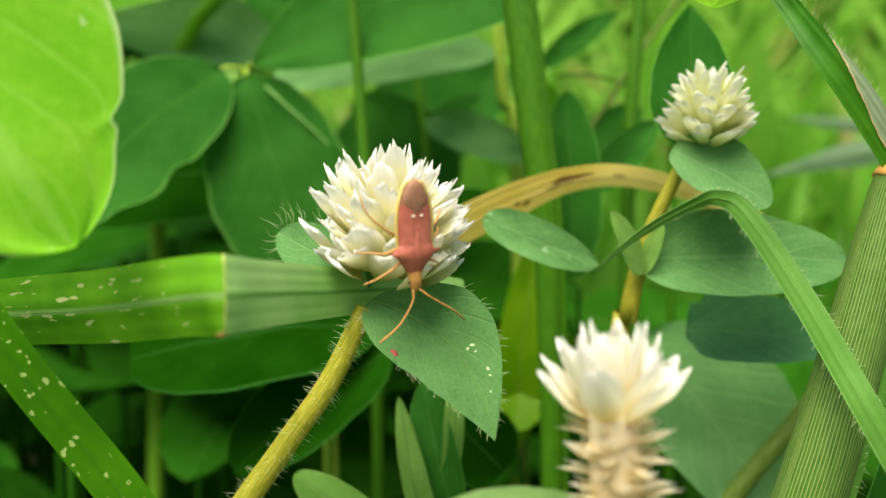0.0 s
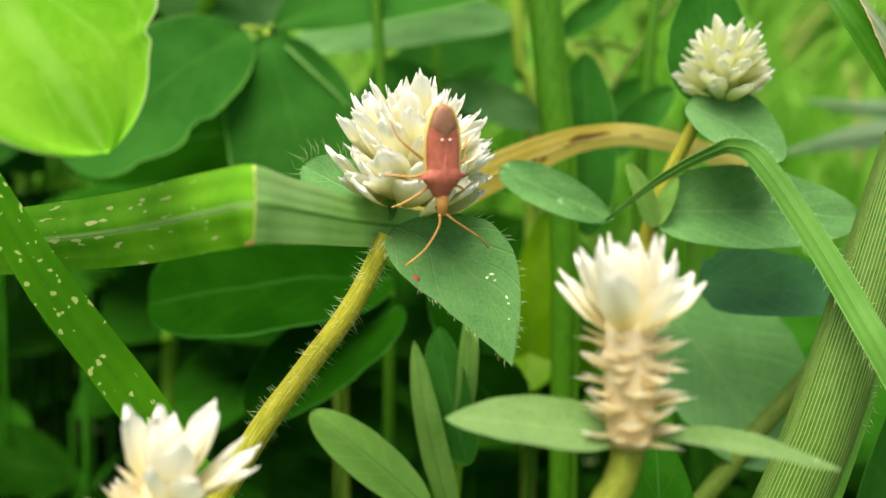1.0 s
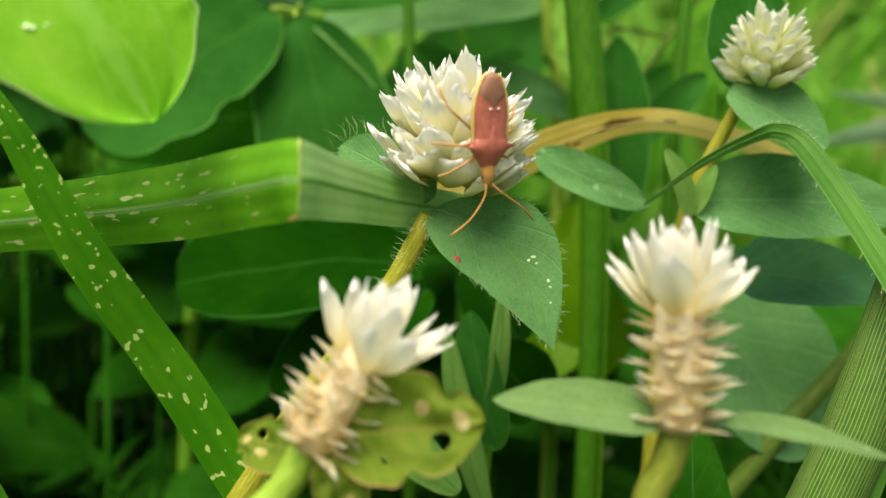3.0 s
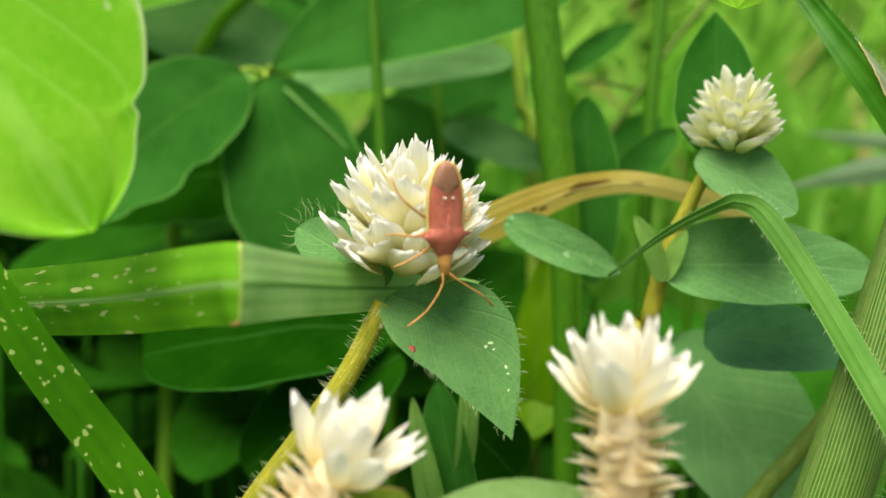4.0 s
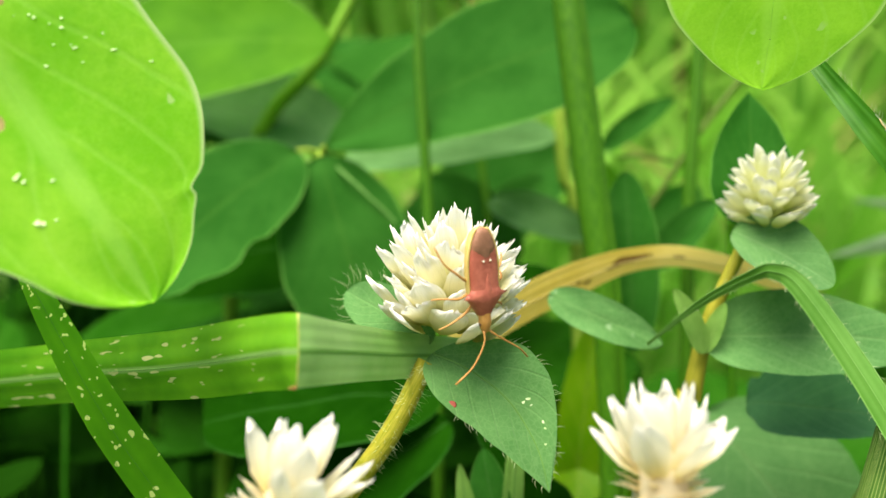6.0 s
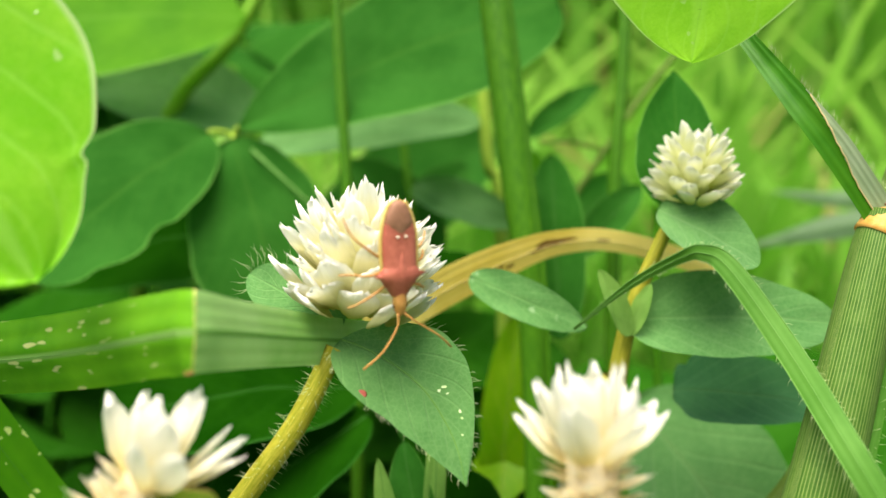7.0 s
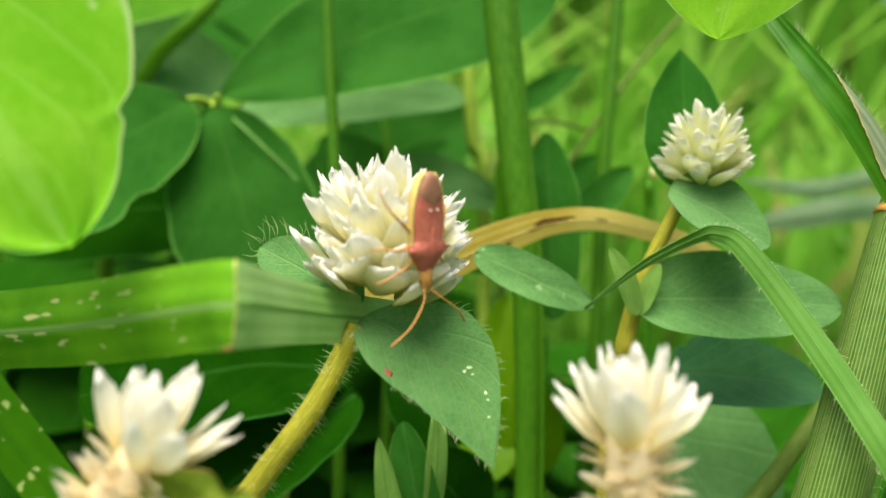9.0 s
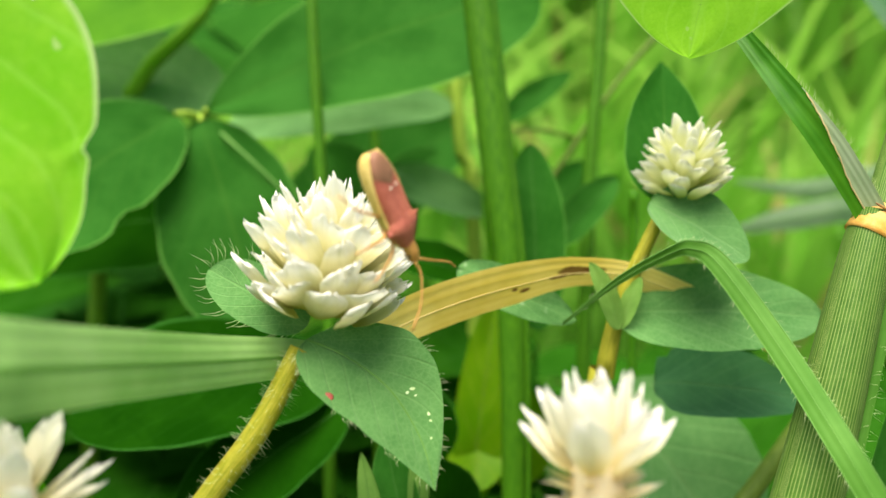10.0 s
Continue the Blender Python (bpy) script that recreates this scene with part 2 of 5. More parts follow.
LEAF_LIME = leaf_material("backlit_leaf", (0.055, 0.21, 0.007), (0.095, 0.29, 0.012), (0.15, 0.36, 0.04), trans=0.5, rough=0.6, laterals=8, slant=0.9, edge=(0.2, 0.42, 0.08), gloss=0.06, vein_mix=0.3)
LEAF_WITHERED = leaf_material("withered_leaf", (0.06, 0.135, 0.008), (0.15, 0.21, 0.02), (0.28, 0.25, 0.06), trans=0.35, spots=0.10, edge=(0.40, 0.26, 0.10), spot_colour=(0.42, 0.26, 0.12), rough=0.7)
BLADE = grass_material("grass_blade", (0.070, 0.265, 0.010), (0.145, 0.395, 0.018), keel=(0.24, 0.43, 0.12), scars=0.17, ribs=4, along=34.0, cross=6.0, scar_colour=(0.55, 0.58, 0.26), scar_end=0.475)
BLADE_SCARRED = grass_material("scarred_blade", (0.045, 0.215, 0.005), (0.085, 0.30, 0.008), scars=0.24, ribs=3, along=44.0, cross=2.9, scar_colour=(0.60, 0.72, 0.24))
BLADE_DRY = grass_material("dry_blade", (0.66, 0.48, 0.09), (0.84, 0.66, 0.20), ribs=5, trans=0.45, stains=((0.485, 0.58, 0.05, 0.16), (0.535, 0.62, 0.035, 0.08), (0.44, 0.45, 0.03, 0.06), (0.352, 0.32, 0.014, 0.07), (0.325, 0.40, 0.008, 0.05), (0.64, 0.5, 0.02, 0.08)))
BLADE_FOLD = grass_material("folded_blade", (0.05, 0.165, 0.016), (0.09, 0.235, 0.036), ribs=3, trans=0.25, rough=0.6)
BLADE_DARK = grass_material("dark_blade", (0.035, 0.17, 0.008), (0.075, 0.25, 0.015), ribs=4)
CANE = stalk_material("grass_culm", (0.022, 0.100, 0.003), (0.050, 0.155, 0.006))
CANE_RIBBED = stalk_material("ribbed_culm", (0.030, 0.095, 0.010), (0.060, 0.140, 0.020), ribs=56, rib_colour=(0.20, 0.27, 0.08))
BLADE_UNDER = grass_material("pale_blade_underside", (0.32, 0.42, 0.25), (0.44, 0.52, 0.36), ribs=6, trans=0.25, rough=0.7)
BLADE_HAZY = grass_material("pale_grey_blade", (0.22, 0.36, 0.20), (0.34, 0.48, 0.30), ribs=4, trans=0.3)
ORANGE_NODE = plain_material("orange_node", (0.50, 0.24, 0.03), (0.72, 0.46, 0.16), 900, 0.7)
CANE_DARK = stalk_material("shaded_culm", (0.02, 0.11, 0.003), (0.05, 0.17, 0.006))
DRY_PATCH = plain_material("dry_brown_rim", (0.16, 0.13, 0.02), (0.40, 0.34, 0.14), 1400, 0.85)
STAIN = plain_material("brown_stain", (0.14, 0.06, 0.015), (0.30, 0.16, 0.04), 1500, 0.8)
SPECK = plain_material("white_speck", (0.34, 0.52, 0.20), (0.54, 0.65, 0.38), 2500, 0.9)
RED_SPOT = plain_material("red_blemish", (0.22, 0.03, 0.02), (0.30, 0.06, 0.03), 1500, 0.6)
# Lighter copy of the blade green: sky light on the bent end, as colour.
BLADE_SKYLIT = grass_material("skylit_blade_end", (0.20, 0.42, 0.10), (0.31, 0.53, 0.18), keel=(0.13, 0.31, 0.06), ribs=5)
STALK_YELLOW = stalk_material("yellowish_stalk", (0.19, 0.21, 0.012), (0.36, 0.33, 0.038))
STALK_GREEN = stalk_material("green_stalk", (0.17, 0.30, 0.025), (0.29, 0.41, 0.06))
STALK_OLIVE = stalk_material("olive_stalk", (0.15, 0.19, 0.020), (0.25, 0.28, 0.045))
STALK_SOFT = stalk_material("soft_green_stalk", (0.09, 0.24, 0.012), (0.15, 0.32, 0.025))
STALK_DULL = stalk_material("dull_dry_stalk", (0.055, 0.110, 0.012), (0.105, 0.165, 0.026))
STALK_OCHRE = stalk_material("ochre_stalk", (0.18, 0.19, 0.014), (0.32, 0.30, 0.035))
STRAW = stalk_material("straw", (0.50, 0.36, 0.16), (0.62, 0.50, 0.26))
BRACT = bract_material("white_bract", (0.42, 0.42, 0.09), (0.84, 0.80, 0.52), (0.95, 0.94, 0.92), trans=0.40, streaks=0.30)
BRACT_OLD = bract_material("old_white_bract", (0.78, 0.68, 0.34), (0.86, 0.83, 0.70), (0.93, 0.92, 0.90), trans=0.42, streaks=0.45)
BRACT_FAR = bract_material("greenish_bract", (0.52, 0.58, 0.12), (0.78, 0.79, 0.46), (0.90, 0.90, 0.80), trans=0.32)
# Undergrowth gloom painted as base colour, for low weeds and grass.
LEAF_SHADE = leaf_material("shade_tinted_leaf", (0.009, 0.062, 0.003), (0.020, 0.097, 0.007), (0.030, 0.115, 0.015), trans=0.25, rough=0.75, laterals=6, vary=0.6, gloss=0.0)
HUSK = bract_material("cream_husk", (0.80, 0.66, 0.37), (0.86, 0.77, 0.55), (0.88, 0.84, 0.74), trans=0.5)
HAIR = plain_material("white_hair", (0.38, 0.50, 0.22), (0.54, 0.62, 0.36), 500, 0.5)
SHELL = plain_material("red_brown_shell", (0.33, 0.078, 0.052), (0.45, 0.125, 0.085), 2600, 0.5, 0.25)
SHELL_DARK = plain_material("brown_wing_membrane", (0.19, 0.085, 0.045), (0.27, 0.12, 0.07), 1500, 0.65)
SHELL_PALE = plain_material("pale_belly", (0.52, 0.36, 0.09), (0.66, 0.50, 0.18), 1500, 0.45)
LIMB = plain_material("orange_brown_limb", (0.40, 0.18, 0.04), (0.54, 0.28, 0.08), 1500, 0.55)
IVORY = plain_material("ivory_dot", (0.78, 0.68, 0.55), (0.85, 0.78, 0.66), 900, 0.8)
EYE = plain_material("dark_eye", (0.03, 0.015, 0.012), (0.05, 0.03, 0.02), 900, 0.15)
RIB = plain_material("pale_midrib", (0.18, 0.40, 0.04), (0.26, 0.48, 0.07), 700, 0.6)
RIB_BRIGHT = plain_material("bright_midrib", (0.27, 0.64, 0.06), (0.33, 0.69, 0.09), 700, 0.6)
RIB_DRY = plain_material("dry_midrib", (0.55, 0.42, 0.14), (0.66, 0.52, 0.22), 700, 0.6)
RIB_CREASE = plain_material("yellow_crease", (0.28, 0.42, 0.06), (0.46, 0.46, 0.12), 700, 0.7)
RIB_SOFT = plain_material("soft_green_midrib", (0.075, 0.21, 0.03), (0.11, 0.26, 0.05), 700, 0.8)
RIB_DEEP = plain_material("green_midrib", (0.015, 0.095, 0.006), (0.025, 0.125, 0.010), 700, 0.8)
FIELD = field_material("field_grass")
SOIL = soil_material("damp_soil")


# ---- shapes ----
class Shape:
    """Points in centimetres, faces, and a (u, v) for each point."""

    def __init__(self):
        self.v, self.f, self.uv, self.rim = [], [], [], []

    def grid(self, rows, uvs, wrap=False):
        k, n = len(self.v), len(rows[0])
        for row, uvr in zip(rows, uvs):
            self.v += [tuple(p) for p in row]
            self.uv += uvr
        for i in range(len(rows) - 1):
            for j in range(n if wrap else n - 1):
                a, b = k + i * n + j, k + i * n + (j + 1) % n
                self.f.append((a, b, b + n, a + n))
        return self

    def tube(self, pts, radii, sides=10, smooth=4, caps=True):
        pts = curve_points(pts, smooth)
        count = len(pts)
        rs = [float(np.interp(i / (count - 1), np.linspace(0, 1, len(radii)), radii)) for i in range(count)]
        up = Vector((0.31, -0.77, 0.56))
        rows, uvs, run = [], [], 0.0
        for i, p in enumerate(pts):
            d = (pts[min(i + 1, count - 1)] - pts[max(i - 1, 0)]).normalized()
            a = d.cross(up).normalized()
            b = d.cross(a)
            run += (p - pts[i - 1]).length if i else 0
            rows.append([p + (a * math.cos(q) + b * math.sin(q)) * rs[i] for q in [2 * math.pi * k / sides for k in range(sides)]])
            uvs.append([(run, k / sides) for k in range(sides)])
        k0 = len(self.v)
        self.grid(rows, uvs, wrap=True)
        if caps:
            self.f.append(tuple(range(k0 + sides - 1, k0 - 1, -1)))
            self.f.append(tuple(range(len(self.v) - sides, len(self.v))))
        return self

    def spike(self, p, tip, r, sides=4):
        """A thin cone, for hairs and thorns."""
        p, tip = Vector(p), Vector(tip)
        d = (tip - p).normalized()
        a = d.orthogonal().normalized()
        b = d.cross(a)
        k = len(self.v)
        self.v += [tuple(p + (a * math.cos(q) + b * math.sin(q)) * r) for q in [2 * math.pi * i / sides for i in range(sides)]] + [tuple(tip)]
        self.uv += [(0, i / sides) for i in range(sides)] + [(1, 0.5)]
        self.f += [(k + i, k + (i + 1) % sides, k + sides) for i in range(sides)]
        return self

    def ball(self, c, axes, radii, rings=10, sides=16, bend=None):
        """An ellipsoid at c with three axes (the first is its long one)."""
        c, (ax, ay, az) = Vector(c), [Vector(a) for a in axes]
        rows, uvs = [], []
        for i in range(rings + 1):
            t = -math.cos(math.pi * i / rings)
            s = math.sqrt(max(0, 1 - t * t)) + 1e-4
            rows.append([c + ax * t * radii[0] + (ay * math.cos(q) * radii[1] + az * math.sin(q) * radii[2]) * s for q in [2 * math.pi * k / sides for k in range(sides)]])
            uvs.append([(i / rings, k / sides) for k in range(sides)])
        return self.grid(rows, uvs, wrap=True)


def curve_points(pts, smooth):
    """A smooth line through the points."""
    pts = [Vector(p) for p in pts]
    if smooth < 2 or len(pts) < 3:
        return pts
    full = [2 * pts[0] - pts[1]] + pts + [2 * pts[-1] - pts[-2]]
    outp = []
    for i in range(1, len(full) - 2):
        a, b, c, d = full[i - 1:i + 3]
        for k in range(smooth):
            t = k / smooth
            outp.append(0.5 * ((2 * b) + (c - a) * t + (2 * a - 5 * b + 4 * c - d) * t * t + (3 * b - a - 3 * c + d) * t ** 3))
    return outp + [pts[-1]]


ORIGIN = {}


def thing(name, base, label, category, group=""):
    ob = new(name)
    ob.empty_display_size = 0.004
    ob.location = Vector(base) * CM
    ORIGIN[ob.name] = Vector(base)
    return tagged(ob, label, category, group)


def mesh_of(name, shape, material, origin=(0, 0, 0), flat=False):
    me = bpy.data.meshes.new(name)
    o = Vector(origin)
    me.from_pydata([tuple((Vector(p) - o) * CM) for p in shape.v], [], shape.f)
    layer = me.uv_layers.new(name="UVMap")
    idx = np.empty(len(me.loops), dtype=np.int32)
    me.loops.foreach_get("vertex_index", idx)
    layer.data.foreach_set("uv", np.array(shape.uv, dtype=np.float32)[idx].ravel())
    me.polygons.foreach_set("use_smooth", [not flat] * len(me.polygons))
    me.materials.append(material)
    me.update()
    return me


def part(name, shape, material, parent, label="", flat=False, kind=""):
    """Links a shape as one mesh object under a thing or a part."""
    o = ORIGIN[parent.name]
    ob = new(name, mesh_of(name, shape, material, o, flat))
    ob.parent = parent
    ORIGIN[ob.name] = o
    return tagged(ob, label, kind=kind)


def alone(name, shape, material, base, label, category, group="", kind=""):
    """A thing of one mesh, with its origin at base."""
    ob = new(name, mesh_of(name, shape, material, base))
    ob.location = Vector(base) * CM
    ORIGIN[ob.name] = Vector(base)
    return tagged(ob, label, category, group, kind)


def rib_of(shape, m, r=0.009):
    """The raised midrib of a leaf or blade built m cells across."""
    line = [Vector(shape.v[i * (m + 1) + m // 2]) for i in range(len(shape.v) // (m + 1))]
    line = line[::max(1, len(line) // 24)]
    return Shape().tube(line, [r, r * 0.8, r * 0.3], 6, 1)


def leafy(name, piece, shape, m, material, base, label, category, group="", rib=None, r=0.009):
    """A thing made of one leaf: its blade and its midrib."""
    t = thing(name, base, label, category, group)
    lam = part(piece, shape, material, t)
    part("midrib", rib_of(shape, m, r), rib or RIB, lam)
    return t


def leaf_shape(base, tip, width, face, p=0.5, q=0.7, cup=0.25, arch=0.08, n=28, m=10, wave=0.02, seed=0, notches=(), holes=(), fold=0.0, curl=0.0, sweep=0.0):
    """A leaf from base to tip, whose upper side looks along face. p, q: how blunt its base and tip are. notches: (place, length, side, depth) in its margin;
    holes: (place, side, length, width). sweep: how far its middle bows sideways. curl: how far the tip bends back."""
    base, tip, face = Vector(base), Vector(tip), Vector(face)
    along = tip - base
    length = along.length
    side = along.cross(face).normalized()
    nrm = side.cross(along).normalized()
    top = (p / (p + q)) ** p * (q / (p + q)) ** q
    rows, uvs = [], []
    for i in range(n + 1):
        s = (1 - math.cos(math.pi * i / n)) / 2
        c = base + along * s + nrm * (arch * length * 4 * s * (1 - s) - curl * length * s ** 4) + side * (sweep * length * 4 * s * (1 - s))
        w = width / 2 * (s ** p * (1 - s) ** q / top)
        row, uvr = [], []
        for j in range(m + 1):
            v = 2 * j / m - 1
            ww = w
            for place, size, which, deep in notches:
                if v * which > 0:
                    ww *= 1 - deep * math.exp(-((s - place) / size) ** 2) * abs(v) ** 2
            jag = noise.noise(Vector((s * 7, v * 2, seed * 3.7)))
            row.append(c + side * (ww * v * (1 + 0.05 * jag)) + nrm * (cup * ww * (v * v - 0.35) - fold * ww * abs(v) + wave * length * noise.noise(Vector((s * 4, v * 1.6, seed * 5.1 + 9)))))
            uvr.append((s, (v + 1) / 2))
        rows.append(row)
        uvs.append(uvr)
    sh = Shape().grid(rows, uvs)
    if holes:
        keep, gone = [], []
        for f in sh.f:
            s = sum(sh.uv[k][0] for k in f) / 4
            v = sum(sh.uv[k][1] for k in f) / 2 - 1
            inside = rim = False
            for ps, pv, ls, lv, patch in holes:
                r = ((s - ps) / ls) ** 2 + ((v - pv) / lv) ** 2
                wob = 1 + 0.9 * noise.noise(Vector((s * 19, v * 6, 2.2)))
                if patch:
                    rim |= r < wob
                else:
                    inside |= r < wob
                    rim |= r < wob * 1.16 + 0.03
            (gone if inside else sh.rim if rim else keep).append(f)
        soften(sh, gone, sh.rim + keep)
        soften(sh, sh.rim, keep)
        sh.f = keep
    return sh


def soften(shape, one, other):
    """Evens out the line where two sets of faces meet."""
    def sides(faces):
        return {(min(a, b), max(a, b)) for f in faces for a, b in zip(f, f[1:] + f[:1])}
    line = sides(one) & sides(other)
    near = {}
    for a, b in line:
        near.setdefault(a, []).append(b)
        near.setdefault(b, []).append(a)
    for _ in range(5):
        moved = {k: Vector(shape.v[k]) * 0.4 + sum((Vector(shape.v[j]) for j in js), Vector()) * (0.6 / len(js)) for k, js in near.items()}
        for k, p in moved.items():
            shape.v[k] = tuple(p)


def blade_shape(pts, widths, sides, keel=0.12, smooth=6, m=8, seed=0):
    """A grass blade along pts; sides: the direction across it at each point; keel: how deep its middle is folded."""
    fine = curve_points(pts, smooth)
    sd = curve_points(sides, smooth)
    count = len(fine)
    rows, uvs = [], []
    for i, c in enumerate(fine):
        d = (fine[min(i + 1, count - 1)] - fine[max(i - 1, 0)]).normalized()
        s = (sd[i] - d * sd[i].dot(d)).normalized()
        nrm = s.cross(d).normalized()
        w = float(np.interp(i / (count - 1), np.linspace(0, 1, len(widths)), widths)) / 2
        row, uvr = [], []
        for j in range(m + 1):
            v = 2 * j / m - 1
            edge = 1 + 0.02 * noise.noise(Vector((i * 0.7, v * 3, seed)))
            row.append(c + s * w * v * edge + nrm * (keel * w * (abs(v) - 0.5) + 0.03 * w * noise.noise(Vector((i * 0.4, v * 2, seed + 4)))))
            uvr.append((i / (count - 1), (v + 1) / 2))
        rows.append(row)
        uvs.append(uvr)
    return Shape().grid(rows, uvs)


def hairs(shape, pts, radius, count, length, rng, thick=0.0018, smooth=5, lean=0.3):
    """Fine hairs standing off a stalk."""
    fine = curve_points(pts, smooth)
    for _ in range(count):
        i = rng.randrange(len(fine) - 1)
        p = fine[i].lerp(fine[i + 1], rng.random())
        d = (fine[i + 1] - fine[i]).normalized()
        a = d.orthogonal().normalized()
        a.rotate(Matrix.Rotation(rng.uniform(0, 6.283), 3, d))
        l = length * rng.uniform(0.5, 1.2)
        shape.spike(p + a * radius * 0.9, p + a * (radius + l) + d * l * rng.uniform(-lean, lean * 2), thick, 3)
    return shape


def rim_hairs(shape, leaf, m, count, length, rng, thick=0.005, both=True):
    """Fine hairs round a leaf's margin."""
    rows = len(leaf.v) // (m + 1)
    for _ in range(count):
        i = rng.randrange(2, rows - 2)
        j, k = rng.choice(((0, 1), (m, m - 1))) if both else (m, m - 1)
        e, inn = Vector(leaf.v[i * (m + 1) + j]), Vector(leaf.v[i * (m + 1) + k])
        nx = Vector(leaf.v[(i + 1) * (m + 1) + j])
        p = e.lerp(nx, rng.random())
        outw = (e - inn).normalized() + (nx - e).normalized() * rng.uniform(0.2, 0.9) + Vector((rng.uniform(-.3, .3), rng.uniform(-.3, .3), rng.uniform(-.2, .4)))
        l = length * rng.uniform(0.5, 1.2)
        outw.normalize()
        bent = outw + (nx - e).normalized() * rng.uniform(0.3, 1.1) + Vector((0, 0, rng.uniform(-0.2, 0.5)))
        shape.tube([p, p + outw * l * 0.45, p + outw * l * 0.5 + bent.normalized() * l * 0.55], [thick, thick * 0.8, thick * 0.2], 3, 2)
    return shape


def blob(leaf, n, m, s, v, size, face, long=1.0):
    """A small flat crust on a leaf of n by m cells, at s along it and v across it."""
    i = round(math.acos(1 - 2 * s) / math.pi * n)
    j = round((v + 1) / 2 * m)
    p = Vector(leaf.v[i * (m + 1) + j])
    f = Vector(face).normalized()
    a = f.orthogonal().normalized()
    a.rotate(Matrix.Rotation(s * 40 + v * 9, 3, f))
    return Shape().ball(p, (a, f.cross(a), f), (size * long, size * 0.7, size * 0.03), 6, 8)


# ---- flower heads ----
def frame_of(axis):
    axis = Vector(axis).normalized()
    a = axis.cross(Vector((0, 1, 0.02))).normalized()
    return a, axis.cross(a), axis


def scale_shape(length, width, hollow=0.22, n=12, m=10, p=0.5, blunt=0.27, fray=0.10, ragged=0.12, curl=0.0, keel=0.4):
    """A broad papery scale along +z, its back towards +y, with a blunt, frayed tip; curl: how far the tip bends back."""
    top = (p / (p + blunt)) ** p * (blunt / (p + blunt)) ** blunt
    rows, uvs = [], []
    key = length * 71 + width * 53
    for i in range(n + 1):
        s = 0.004 + 0.994 * (1 - math.cos(math.pi * i / n)) / 2
        w = width / 2 * s ** p * (1 - s) ** blunt / top
        row, uvr = [], []
        for j in range(m + 1):
            v = 2 * j / m - 1
            bulge = (1 - keel) * (1 - v * v) + keel * (1 - abs(v))
            tear = fray * length * s ** 5 * noise.noise(Vector((v * 3.2, key, 2.0))) * 1.2
            x = w * v * (1 + ragged * noise.noise(Vector((s * 7, v * 1.5, key))))
            y = hollow * w * 2 * bulge + ragged * 0.16 * width * noise.noise(Vector((s * 5, v * 3, key + 5))) + curl * length * s ** 3
            row.append(Vector((x, y, length * s * (1 - 0.10 * v * v * s) + tear)))
            uvr.append((s, (v + 1) / 2))
        rows.append(row)
        uvs.append(uvr)
    return Shape().grid(rows, uvs)


def head_of_scales(parent, centre, axis, reach, count, kinds, material, rng, low=-0.60, high=0.985, flat=1.0, rise=0.62, length=0.46, slender=0.42, name="bract"):
    """Scales pointing outwards from an egg-shaped core, the lower ones broad and level, the upper ones narrow and upright."""
    a, b, c = frame_of(axis)
    centre = Vector(centre)
    o = ORIGIN[parent.name]
    meshes = [mesh_of(name, sh, material) for sh in kinds]
    for i in range(count):
        f = (i + 0.5) / count
        h = low + (high - low) * f
        ang = i * 2.39996 + rng.uniform(-0.22, 0.22)
        ring = math.sqrt(max(0.0, 1 - h * h))
        radial = a * math.cos(ang) + b * math.sin(ang)
        out = radial * ring + c * h
        k = rng.uniform(0.89, 1.08)
        short = 1 - 0.65 * max(0.0, -h)
        tip = centre + radial * ring * reach * k + c * h * reach * flat * k
        way = (out + c * (rise + 0.95 * max(0.0, 0.15 - h)) * (1 - h * h) + radial * rng.uniform(-0.16, 0.16) + c * rng.uniform(-0.14, 0.14) + c.cross(radial) * rng.uniform(-0.20, 0.20)).normalized()
        back = radial - way * radial.dot(way) - c * 0.02
        back = (back - way * back.dot(way)).normalized()
        m4 = Matrix((back.cross(way), back, way)).transposed().to_4x4()
        m4.translation = (tip - way * length * k * short - o) * CM
        ob = new(name, meshes[i % len(meshes)])
        ob.parent = parent
        slim = 1.10 - slender * f ** 1.3
        ob.matrix_local = m4 @ Matrix.Rotation(rng.uniform(-0.45, 0.45), 4, "Z") @ Matrix.Diagonal((slim * rng.uniform(0.85, 1.1), slim * 1.05, k * short, 1))
        ORIGIN[ob.name] = o


def ball_core(parent, name, centre, axis, r, h, material):
    a, b, c = frame_of(axis)
    return part(name, Shape().ball(centre, (c, a, b), (h, r, r)), material, parent)


rng = random.Random(4)

# ---- ground and far grass ----
GROUND_Z = -9.5
rows, uvs = [], []
steps = [-6000, -1500, -400, -120, -60, -30, -15, 0, 15, 30, 60, 120, 400, 1500, 6000]
for y in steps:
    rows.append([(x, y + 8, GROUND_Z + (0.5 * noise.noise(Vector((x * 0.05, y * 0.05, 0))) if abs(x) < 100 and abs(y) < 100 else 0)) for x in steps])
    uvs.append([(x, y) for x in steps])
alone("ground", Shape().grid(rows, uvs), SOIL, (0, 0, GROUND_Z), "dark damp soil under low weeds and grass", "ground", kind="structure")


